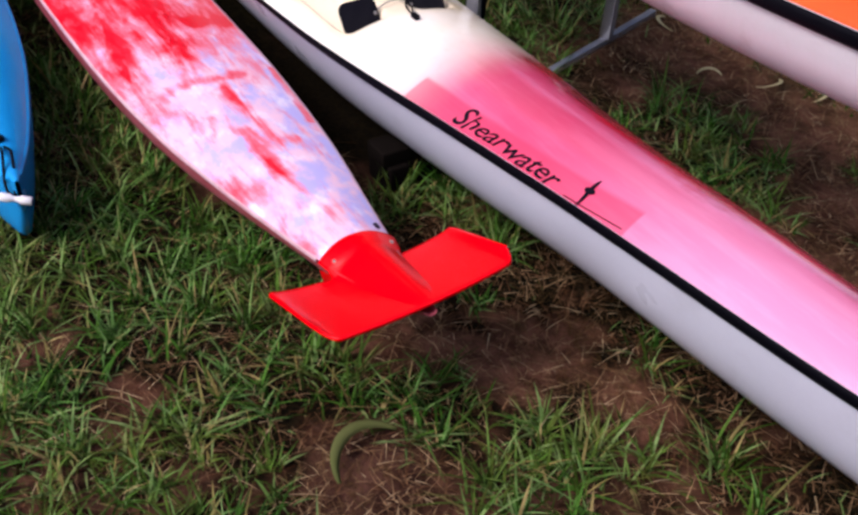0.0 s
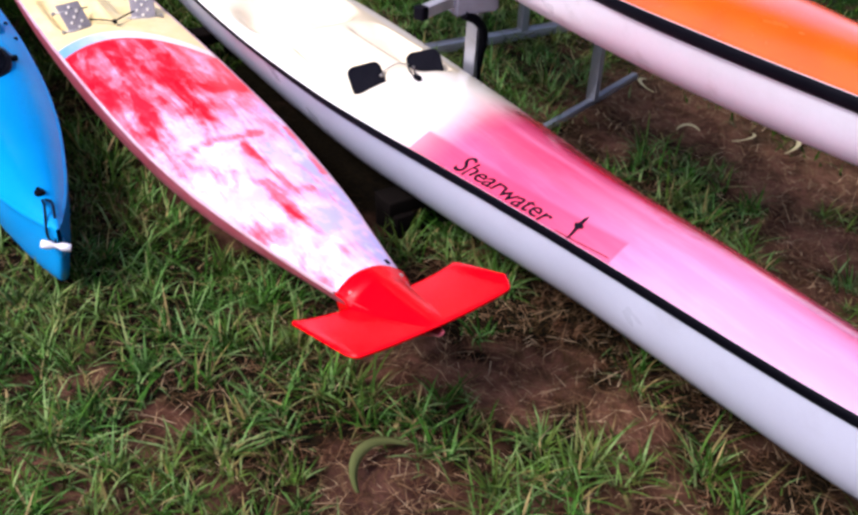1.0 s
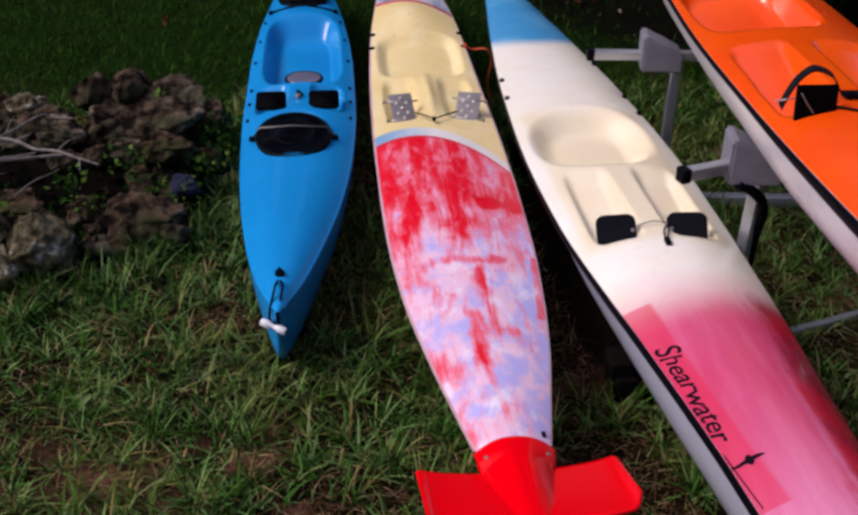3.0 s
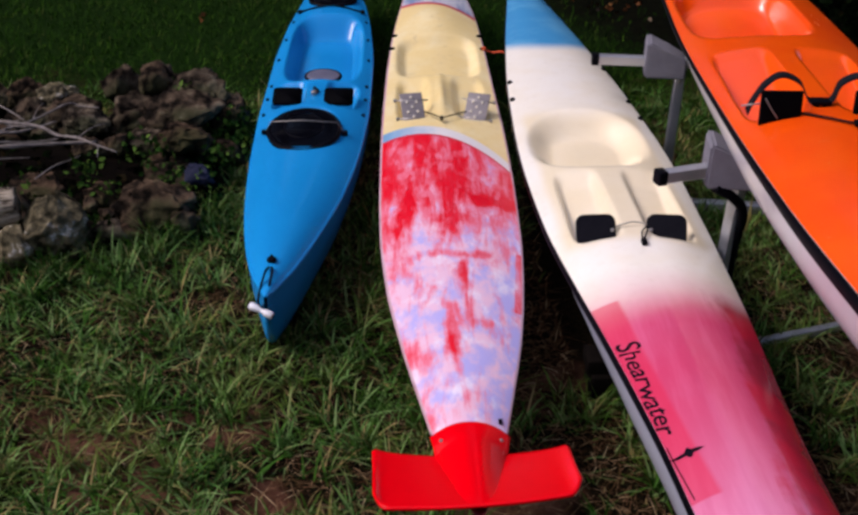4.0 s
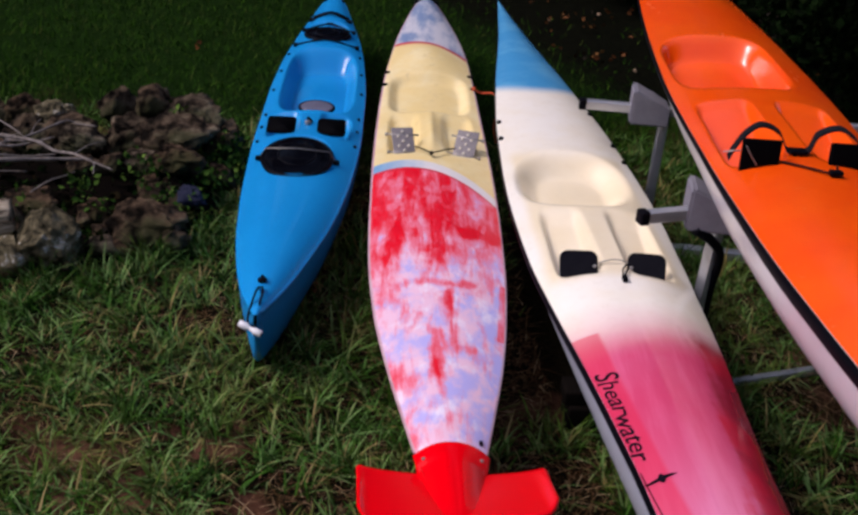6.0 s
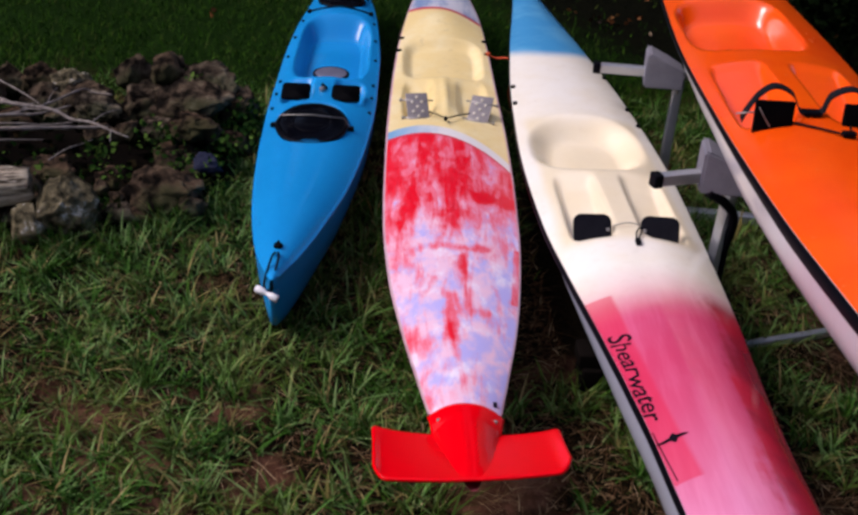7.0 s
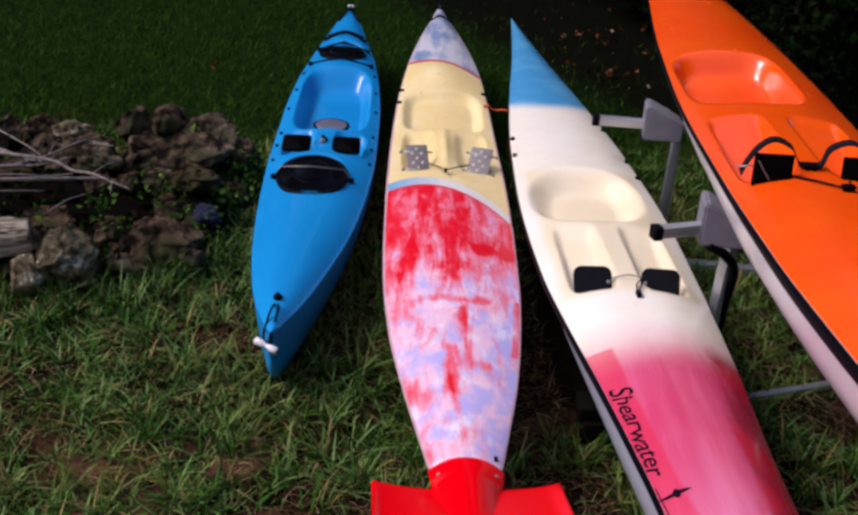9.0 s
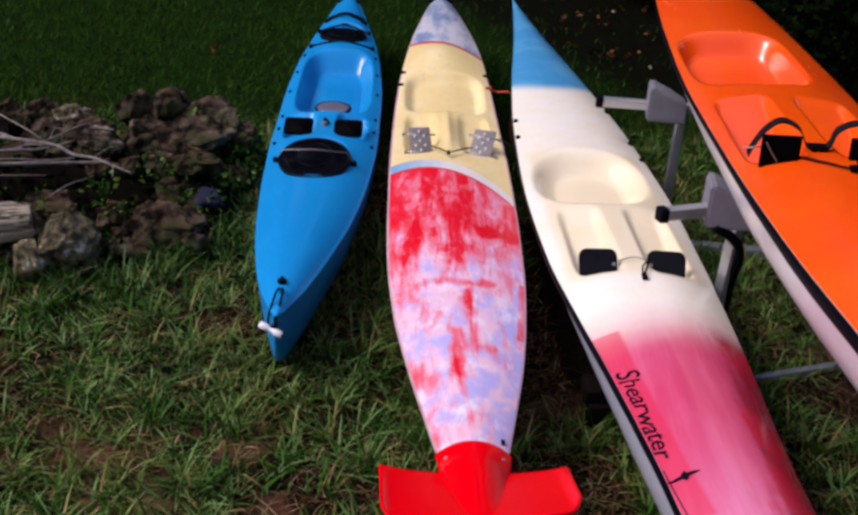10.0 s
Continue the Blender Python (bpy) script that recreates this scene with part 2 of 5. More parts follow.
def ground_material():
    n = Nodes("lawn_soil", 0.95, spec=0.03)
    big, mid, fine = n.noise(1.1, 5), n.noise(9, 6), n.noise(70, 5)
    wander = n.noise(5, 4)
    bare = n.m("MULTIPLY", n.step(big, 0.50, 0.62), 0.6)
    for bx, by, r in BARE:
        d2 = n.m("ADD", n.m("POWER", n.m("ABSOLUTE", n.m("SUBTRACT", n.x, bx)), 2.0), n.m("POWER", n.m("ABSOLUTE", n.m("SUBTRACT", n.y, by)), 2.0))
        d = n.m("MULTIPLY_ADD", wander, 0.50, n.m("SQRT", d2))
        bare = n.m("MAXIMUM", bare, n.step(d, r * 1.35 + 0.27, r * 0.6 + 0.19))
    earth = n.mix(n.step(mid, 0.35, 0.65), (0.050, 0.020, 0.012), (0.165, 0.075, 0.044))
    earth = n.mix(n.m("MULTIPLY", n.step(fine, 0.55, 0.75), 0.5), earth, (0.26, 0.140, 0.082))
    # darker earth round the dug spot
    dug_earth = n.m("ADD", n.m("POWER", n.m("ABSOLUTE", n.m("ADD", n.x, 0.02)), 2.0), n.m("POWER", n.m("ABSOLUTE", n.m("ADD", n.y, 0.06)), 2.0))
    earth = n.mix(n.m("MULTIPLY", n.step(n.m("MULTIPLY_ADD", wander, 0.3, n.m("SQRT", dug_earth)), 0.36, 0.26), 0.7), earth, n.mix(n.step(mid, 0.4, 0.6), (0.022, 0.010, 0.008), (0.085, 0.038, 0.027)))
    # near-black soil between blades: the shade at their roots is in the colour
    root_shade_soil = n.mix(n.step(fine, 0.3, 0.7), (0.0015, 0.0012, 0.0006), (0.010, 0.007, 0.003))
    # far turf, darkened in colour for the background shade
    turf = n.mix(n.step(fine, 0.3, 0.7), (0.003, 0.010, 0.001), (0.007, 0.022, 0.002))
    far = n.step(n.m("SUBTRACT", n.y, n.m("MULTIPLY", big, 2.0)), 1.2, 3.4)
    away = n.m("MAXIMUM", n.step(n.m("ABSOLUTE", n.m("ADD", n.x, 0.1)), 2.1, 2.9), n.step(n.y, -0.9, -1.6))
    far = n.m("MAXIMUM", far, n.m("MULTIPLY", away, n.step(mid, 0.30, 0.55)))
    # leaf-litter bed under the shrubs, their deep shade put into its colour
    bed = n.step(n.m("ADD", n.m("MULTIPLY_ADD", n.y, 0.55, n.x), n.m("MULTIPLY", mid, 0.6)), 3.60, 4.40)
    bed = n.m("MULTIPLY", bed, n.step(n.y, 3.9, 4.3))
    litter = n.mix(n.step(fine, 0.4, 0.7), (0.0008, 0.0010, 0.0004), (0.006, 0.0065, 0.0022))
    n.colour(n.mix(bed, n.mix(far, n.mix(bare, root_shade_soil, earth), turf), litter))
    n.bump(n.m("ADD", n.m("MULTIPLY", fine, 0.4), mid), 0.8, 0.02)
    return n.mat


def rock_material():
    n = Nodes("weathered_rock", 0.9, spec=0.04)
    i = n.t.nodes.new("ShaderNodeObjectInfo")
    big, mid, fine = n.noise(5, 4), n.noise(10, 6, None, 0.6), n.noise(60, 5)
    rand = i.outputs["Random"]
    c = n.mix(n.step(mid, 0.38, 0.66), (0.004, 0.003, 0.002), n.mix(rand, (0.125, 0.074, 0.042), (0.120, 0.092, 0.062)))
    lichen = n.m("MULTIPLY", n.step(n.m("MULTIPLY_ADD", rand, 0.10, n.m("MULTIPLY_ADD", fine, 0.25, n.m("MULTIPLY", mid, 0.8))), 0.63, 0.76), 0.6)
    c = n.mix(lichen, c, (0.34, 0.28, 0.20))
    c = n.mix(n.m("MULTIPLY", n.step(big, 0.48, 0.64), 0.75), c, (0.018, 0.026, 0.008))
    n.colour(c)
    n.bump(n.m("ADD", mid, n.m("MULTIPLY", fine, 0.25)), 0.7, 0.03)
    return n.mat


def pale_rock_material():
    n = Nodes("lichened_pale_rock", 0.7, spec=0.08)
    mid, fine = n.noise(10, 7, None, 0.65), n.noise(60, 5)
    c = n.mix(n.step(mid, 0.36, 0.62), (0.014, 0.012, 0.005), (0.19, 0.155, 0.085))
    c = n.mix(n.step(n.m("MULTIPLY_ADD", fine, 0.3, mid), 0.70, 0.82), c, (0.60, 0.56, 0.48))
    n.colour(c)
    n.bump(n.m("ADD", mid, n.m("MULTIPLY", fine, 0.3)), 0.8, 0.035)
    return n.mat


def split_wood():
    n = Nodes("weathered_split_wood", 0.9, spec=0.05)
    grain, fine = n.noise(9, 6, (0.5, 5, 5), 0.7), n.noise(60, 4, (0.3, 3, 3))
    c = n.mix(n.step(grain, 0.40, 0.58), (0.040, 0.028, 0.018), (0.46, 0.38, 0.27))
    c = n.mix(n.step(fine, 0.5, 0.75), c, (0.62, 0.54, 0.42))
    n.colour(c)
    n.bump(grain, 1.0, 0.02)
    return n.mat


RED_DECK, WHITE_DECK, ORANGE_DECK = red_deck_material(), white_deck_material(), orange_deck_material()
GROUND, ROCK, PALE_ROCK = ground_material(), rock_material(), pale_rock_material()
RED_PLASTIC = plain("red_fibreglass", (0.84, 0.001, 0.004), (0.78, 0.001, 0.003), 0.22, scale=3, fine=30, bump=0.03, spec=0.17)
PALE_EDGE = plain("scuffed_pale_edge", (0.46, 0.20, 0.24), (0.62, 0.46, 0.49), 0.45, scale=9, dirt=0.3)
RED_HULL = plain("dull_red_hull", (0.34, 0.03, 0.05), (0.45, 0.12, 0.15), 0.45, scale=5, dirt=0.3)
WHITE_HULL = plain("white_hull", (0.58, 0.60, 0.68), (0.51, 0.53, 0.61), 0.3, scale=2, coat=0.3, dirt=0.12)
ORANGE_HULL = plain("off_white_hull", (0.66, 0.66, 0.69), (0.56, 0.56, 0.57), 0.3, scale=2.5, coat=0.3, dirt=0.3)
BLUE_PLASTIC = plain("blue_polyethylene", (0.0005, 0.215, 0.52), (0.001, 0.260, 0.60), 0.22, scale=2.2, fine=160, bump=0.03, spec=0.30)
BLACK_RUBBER = plain("black_rubber", (0.0015, 0.0015, 0.003), (0.003, 0.003, 0.005), 0.5, scale=20, spec=0.05)
MATT_BLACK = plain("matt_black_foam", (0.0010, 0.0010, 0.0015), (0.002, 0.002, 0.0025), 0.7, scale=20, spec=0.02)
GLOSS_BLACK = plain("glossy_black_rubber", (0.001, 0.001, 0.002), (0.002, 0.002, 0.004), 0.22, scale=7, fine=40, bump=0.35, spec=0.16)
BLACK_WEB = plain("black_webbing", (0.006, 0.006, 0.008), (0.016, 0.016, 0.019), 0.8, scale=40, fine=300, bump=0.3)
PAD_BLACK = plain("charcoal_foot_pad", (0.006, 0.006, 0.009), (0.012, 0.012, 0.016), 0.75, scale=30, fine=220, bump=0.2)
GREY_PLATE = plain("grey_metal_plate", (0.17, 0.15, 0.15), (0.24, 0.21, 0.20), 0.5, metal=0.2, scale=12)
PALE_DOT = plain("pale_hole", (0.60, 0.54, 0.42), (0.66, 0.60, 0.48), 0.6)
ALU = plain("galvanised_tube", (0.42, 0.43, 0.46), (0.52, 0.53, 0.56), 0.36, metal=0.75, scale=9, dirt=0.2)
CARPET = plain("grey_foam_block", (0.155, 0.150, 0.175), (0.20, 0.195, 0.22), 0.9, scale=18, fine=250, bump=0.25, dirt=0.15)
STEEL = plain("steel_rod", (0.30, 0.28, 0.25), (0.40, 0.37, 0.33), 0.4, metal=0.8)
WHITE_PLASTIC = plain("white_plastic", (0.78, 0.77, 0.76), (0.70, 0.69, 0.68), 0.4)
GREY_LID = plain("translucent_grey_lid", (0.10, 0.10, 0.14), (0.15, 0.15, 0.20), 0.2, coat=0.3)
INK = plain("dark_lettering", (0.003, 0.002, 0.005), (0.010, 0.005, 0.012), 0.6, spec=0.05)
STONE_CAP = plain("pale_coping_stone", (0.46, 0.44, 0.37), (0.22, 0.21, 0.175), 0.85, scale=4, fine=45, bump=0.5, dirt=0.5)
PEBBLE = plain("grey_pebbles", (0.20, 0.19, 0.18), (0.36, 0.34, 0.31), 0.8, scale=30)
MORTAR = plain("dark_mortar", (0.07, 0.065, 0.06), (0.12, 0.11, 0.10), 0.95, scale=20)
TWIG = plain("grey_dead_wood", (0.085, 0.068, 0.058), (0.27, 0.235, 0.205), 0.85, scale=25, fine=120, bump=0.4)
LOG = split_wood()
BARK = plain("dark_bark", (0.05, 0.04, 0.03), (0.1, 0.08, 0.06), 0.95, scale=14, bump=0.5)
ORANGE_CORD = plain("orange_cord", (0.55, 0.08, 0.03), (0.65, 0.12, 0.05), 0.8)
DARK_WOOD = plain("dark_timber", (0.003, 0.0025, 0.002), (0.008, 0.006, 0.005), 0.9, scale=12)
# earth toned black: the shade in the heap's hollows is in its colour
SHADE_SOIL = plain("shade_black_earth", (0.0015, 0.001, 0.0007), (0.005, 0.0035, 0.002), 0.95, scale=14, bump=0.6)
BLUE_STONE = plain("dark_bluish_stone", (0.014, 0.016, 0.032), (0.032, 0.036, 0.060), 0.8, scale=22, bump=0.5)
GRASS = island("grass_blade", [(0.0, (0.003, 0.014, 0.001)), (0.28, (0.018, 0.062, 0.004)), (0.55, (0.050, 0.145, 0.016)), (0.72, (0.115, 0.240, 0.062)), (0.86, (0.190, 0.285, 0.095)), (0.92, (0.19, 0.15, 0.045)), (1.0, (0.32, 0.24, 0.10))], 0.5, warm=0.30, spec=0.03, clump=0.5)
# far blades, darker than GRASS to hold the background shade
FINE_GRASS = island("shaded_lawn_blade", [(0.0, (0.007, 0.026, 0.001)), (0.5, (0.016, 0.056, 0.002)), (0.85, (0.036, 0.085, 0.007)), (1.0, (0.055, 0.062, 0.014))], clump=0.5)
STRAW = island("dry_straw", [(0.0, (0.045, 0.018, 0.008)), (0.55, (0.14, 0.068, 0.032)), (0.90, (0.32, 0.20, 0.10)), (1.0, (0.55, 0.42, 0.24))], 0.8)
LEAF = island("ivy_leaf", [(0.0, (0.006, 0.020, 0.003)), (0.6, (0.022, 0.060, 0.008)), (1.0, (0.11, 0.19, 0.03))], 0.6)
# leaf tones near black: the deep shade among the foliage is in the colour
HEDGE = island("shaded_shrub_leaf", [(0.0, (0.0008, 0.0016, 0.0005)), (0.85, (0.002, 0.004, 0.001)), (1.0, (0.007, 0.009, 0.0025))], 0.75)
FALLEN = island("fallen_leaf", [(0.0, (0.03, 0.010, 0.004)), (0.5, (0.085, 0.030, 0.010)), (0.85, (0.16, 0.065, 0.025)), (1.0, (0.32, 0.23, 0.16))], 0.7)
# litter tones lowered to carry the shade between the rocks
LITTER = island("shaded_litter_leaf", [(0.0, (0.0008, 0.0006, 0.0004)), (0.8, (0.002, 0.0015, 0.0007)), (1.0, (0.014, 0.009, 0.004))], 0.8)


# ---- mesh helpers ----
def ease(a, b, v):
    t = np.clip((np.asarray(v, float) - a) / (b - a), 0, 1)
    return t * t * (3 - 2 * t)


def curve(xs, ys):
    """A smooth line through stations that does not overshoot."""
    xs, ys = np.array(xs, float), np.array(ys, float)
    h, d = np.diff(xs), np.diff(ys) / np.diff(xs)
    m = np.zeros(len(xs))
    m[0], m[-1] = d[0], d[-1]
    for i in range(1, len(xs) - 1):
        if d[i - 1] * d[i] > 0:
            w1, w2 = 2 * h[i] + h[i - 1], h[i] + 2 * h[i - 1]
            m[i] = (w1 + w2) / (w1 / d[i - 1] + w2 / d[i])

    def at(v):
        v = np.clip(np.asarray(v, float), xs[0], xs[-1])
        i = np.clip(np.searchsorted(xs, v) - 1, 0, len(xs) - 2)
        t = (v - xs[i]) / h[i]
        return ((1 + 2 * t) * (1 - t) ** 2 * ys[i] + t * (1 - t) ** 2 * h[i] * m[i]
                + t * t * (3 - 2 * t) * ys[i + 1] + t * t * (t - 1) * h[i] * m[i + 1])
    return at


def thing(name, at, label, category, group="", kind=""):
    ob = new(name)
    ob.location = at
    ob.empty_display_size = 0.05
    return tagged(ob, label, category, group, kind)


def finish(name, me, material, parent=None, label="", smooth=True):
    me.materials.append(material)
    if smooth:
        me.polygons.foreach_set("use_smooth", [True] * len(me.polygons))
    ob = new(name, me)
    if parent:
        ob.parent = parent
    return tagged(ob, label)


def part(name, bm, material, parent=None, label="", smooth=True):
    me = bpy.data.meshes.new(name)
    bmesh.ops.recalc_face_normals(bm, faces=bm.faces)
    bm.to_mesh(me)
    bm.free()
    return finish(name, me, material, parent, label, smooth)


def raw(name, verts, faces, material, parent=None, label="", smooth=True):
    me = bpy.data.meshes.new(name)
    me.from_pydata([tuple(map(float, v)) for v in verts], [], [tuple(map(int, q)) for q in faces])
    me.update()
    return finish(name, me, material, parent, label, smooth)


def grid_faces(nu, nv, close=False):
    out = []
    for i in range(nu - 1):
        for j in range(nv if close else nv - 1):
            k = (j + 1) % nv
            out.append((i * nv + j, i * nv + k, (i + 1) * nv + k, (i + 1) * nv + j))
    return out


def box(size, m=None, bevel=0.004, segments=2, bm=None):
    bm = bm or bmesh.new()
    made = bmesh.ops.create_cube(bm, size=1.0, matrix=(m or Matrix()) @ Matrix.Diagonal((*size, 1)))
    if bevel:
        edges = list({e for v in made["verts"] for e in v.link_edges})
        bmesh.ops.bevel(bm, geom=edges, offset=bevel, segments=segments, affect="EDGES", profile=0.7)
    return bm


def disc(r, depth, m=None, bevel=0.0, n=28, sy=1.0):
    bm = bmesh.new()
    made = bmesh.ops.create_cone(bm, cap_ends=True, segments=n, radius1=r, radius2=r, depth=depth)
    if bevel:
        rim = [e for e in bm.edges if abs(e.verts[0].co.z - e.verts[1].co.z) < 1e-6]
        bmesh.ops.bevel(bm, geom=rim, offset=bevel, segments=3, affect="EDGES", profile=0.6)
    bm.transform((m or Matrix()) @ Matrix.Diagonal((1, sy, 1, 1)))
    return bm


def tube(points, r, n=8, taper=None):
    """A round tube along points, with closed ends."""
    pts = [Vector(p) for p in points]
    bm, rings, side = bmesh.new(), [], None
    for i, p in enumerate(pts):
        d = (pts[min(i + 1, len(pts) - 1)] - pts[max(i - 1, 0)]).normalized()
        side = d.orthogonal().normalized() if side is None else (side - d * side.dot(d)).normalized()
        up = d.cross(side)
        rad = r * (taper[i] if taper else 1)
        rings.append([bm.verts.new(p + rad * (math.cos(a) * side + math.sin(a) * up)) for a in [2 * math.pi * k / n for k in range(n)]])
    for a, b in zip(rings, rings[1:]):
        for k in range(n):
            bm.faces.new((a[k], a[(k + 1) % n], b[(k + 1) % n], b[k]))
    bm.faces.new(rings[0][::-1])
    bm.faces.new(rings[-1])
    return bm


def bend(points, n=10):
    """Points of a smooth line through a few given ones."""
    p = np.array(points, float)
    q = np.vstack([2 * p[0] - p[1], p, 2 * p[-1] - p[-2]])
    out = []
    for i in range(1, len(q) - 2):
        for t in np.linspace(0, 1, n, endpoint=False):
            a, b, c, d = q[i - 1:i + 3]
            out.append(0.5 * (2 * b + (c - a) * t + (2 * a - 5 * b + 4 * c - d) * t * t + (3 * b - a - 3 * c + d) * t ** 3))
    return out + [p[-1]]


def ribbon(points, across, width, thick=0.003):
    """A flat strap along points."""
    w, vs, fs = Vector(across).normalized() * width / 2, [], []
    pts = [Vector(p) for p in points]
    for i, p in enumerate(pts):
        d = (pts[min(i + 1, len(pts) - 1)] - pts[max(i - 1, 0)]).normalized()
        u = d.cross(w).normalized() * thick / 2
        vs += [p - w - u, p + w - u, p + w + u, p - w + u]
    for i in range(len(pts) - 1):
        for k in range(4):
            fs.append((4 * i + k, 4 * i + (k + 1) % 4, 4 * i + 4 + (k + 1) % 4, 4 * i + 4 + k))
    fs += [(0, 3, 2, 1), tuple(4 * len(pts) - 4 + k for k in range(4))]
    return vs, fs


# ---- hulls ----
# half sections from keel (0) to edge (1): share of the half width, share of the depth
PROFILES = {
    "tucked": (curve((0, 0.2, 0.4, 0.6, 0.8, 1), (0, 0.32, 0.60, 0.81, 0.925, 1.0)), curve((0, 0.2, 0.4, 0.6, 0.8, 1), (1, 0.96, 0.82, 0.58, 0.30, 0.0))),
    "full": (curve((0, 0.2, 0.4, 0.6, 0.8, 1), (0, 0.40, 0.72, 0.93, 1.02, 1.0)), curve((0, 0.2, 0.4, 0.6, 0.8, 1), (1, 0.97, 0.84, 0.56, 0.25, 0.0))),
}


class Craft:
    """A long narrow boat: stations along y give centre line, half width, edge height, deck crown and keel."""

    def __init__(self, base, ys, cx, hw, zg, crown, keel, full="tucked", power=2.0, wells=(), tuck=None):
        self.base = base
        self.y0, self.y1 = ys[0], ys[-1]
        self.cx, self.hw, self.zg = curve(ys, cx), curve(ys, hw), curve(ys, zg)
        self.crown, self.keel = curve(ys, crown), curve(ys, keel)
        self.full, self.power, self.wells = full, power, wells
        self.tuck = tuck or (lambda y: 0.0)

    def deck(self, x, y):
        x, y = np.asarray(x, float), np.asarray(y, float)
        v = np.clip((x - self.cx(y)) / np.maximum(self.hw(y), 1e-4), -1, 1)
        z = self.zg(y) + self.crown(y) * (1 - np.abs(v) ** self.power)
        for w in self.wells:
            z = w(x, y, z)
        return z

    def local(self, x, y, lift=0.0):
        """A place on the deck, from the thing's base."""
        return Vector((x - self.base[0], y - self.base[1], float(self.deck(x, y)) + lift - self.base[2]))

    def deck_mesh(self, name, material, parent, label="", nu=330, nv=61, lo=None, hi=None):
        yy = np.linspace(lo or self.y0, hi or self.y1, nu)
        vv = np.sin(np.linspace(-1, 1, nv) * math.pi / 2) * 0.35 + np.linspace(-1, 1, nv) * 0.65
        Y, V = np.meshgrid(yy, vv, indexing="ij")
        X = self.cx(Y) + self.hw(Y) * V
        Z = self.deck(X, Y)
        P = np.stack([X, Y, Z], -1).reshape(-1, 3) - np.array(self.base)
        return raw(name, P, [f[::-1] for f in grid_faces(nu, nv)], material, parent, label)

    def section(self, y, n, drop=0.0):
        """Hull ring from one edge round the keel to the other."""
        s = np.linspace(-1, 1, n)
        a, d = PROFILES[self.full]
        t = np.abs(s)
        zt = self.zg(y) - drop
        return self.cx(y) + np.sign(s) * self.hw(y) * a(t) * (1 - self.tuck(y) * d(t)), zt - (zt - self.keel(y)) * d(t)

    def hull_mesh(self, name, material, parent, label="", nu=120, nv=33, lo=None, hi=None):
        P = []
        for y in np.linspace(lo or self.y0, hi or self.y1, nu):
            x, z = self.section(y, nv)
            P += [(a - self.base[0], y - self.base[1], b - self.base[2]) for a, b in zip(x, z)]
        return raw(name, P, grid_faces(nu, nv), material, parent, label)

    def strip_mesh(self, name, material, parent, side, label="", h=0.024, out=0.006, drop=0.0, lo=None, hi=None, nu=150, thin=None):
        P, full_h = [], h
        for y in np.linspace(lo or self.y0, hi or self.y1, nu):
            h = full_h * (float(thin(y)) if thin else 1.0)
            e, z0, w = self.cx(y) + side * self.hw(y), self.zg(y) - drop, float(self.hw(y))
            k = min(1.0, w / 0.05)
            for dx, dz in ((-0.012, 0.002), (out * 0.6, 0.001), (out, -h * 0.3), (out, -h * 0.75), (out * 0.4, -h), (-0.012, -h)):
                P.append((e + side * dx * k - self.base[0], y - self.base[1], z0 + dz - self.base[2]))
        f = grid_faces(nu, 6, close=True)
        return raw(name, P, f if side > 0 else [q[::-1] for q in f], material, parent, label)


def well_box(x0, x1, y0, y1, depth, soft=0.03, slope=0.0, skew=0.0, roundness=4.0):
    """A recess with a rounded outline; slope deepens it towards small y."""
    def cut(x, y, z):
        xc, yc = (x0 + x1) / 2, (y0 + y1) / 2
        a = (x - xc - skew * (y - yc)) / ((x1 - x0) / 2)
        b = (y - yc) / ((y1 - y0) / 2)
        r = (np.abs(a) ** roundness + np.abs(b) ** roundness) ** (1 / roundness)
        k = soft / ((x1 - x0) / 2)
        mask = ease(1.0, 1.0 - k, r)
        dd = depth * (1 - slope * (b + 1) / 2)
        return z - mask * dd
    return cut


def plate(w, h, t, r, m):
    """A flat plate with round corners."""
    bm, ring = bmesh.new(), []
    for sx, sy, a0 in ((1, 1, 0), (-1, 1, 90), (-1, -1, 180), (1, -1, 270)):
        for k in range(5):
            a = radians(a0 + 90 * k / 4)
            ring.append((sx * (w / 2 - r) + r * math.cos(a), sy * (h / 2 - r) + r * math.sin(a)))
    f = bm.faces.new([bm.verts.new((x, y, -t / 2)) for x, y in ring])
    up = bmesh.ops.extrude_face_region(bm, geom=[f])
    bmesh.ops.translate(bm, verts=[v for v in up["geom"] if isinstance(v, bmesh.types.BMVert)], vec=(0, 0, t))
    rim = [e for e in bm.edges if abs(e.verts[0].co.z - e.verts[1].co.z) < 1e-6]
    bmesh.ops.bevel(bm, geom=rim, offset=t * 0.22, segments=2, affect="EDGES")
    bm.transform(m)
    return bm


def hump(xc, yc, rx, ry, h):
    def add(x, y, z):
        return z + h * np.exp(-((x - xc) / rx) ** 2 - ((y - yc) / ry) ** 2)
    return add

# ---- setting ----
FLOOR = -0.02


def ground_z(x, y):
    """The lawn: nearly level, gently uneven."""
    return FLOOR + 0.012 * noise.noise((x * 1.7, y * 1.7, 3.1)) + 0.006 * noise.noise((x * 6, y * 6, 7.7))


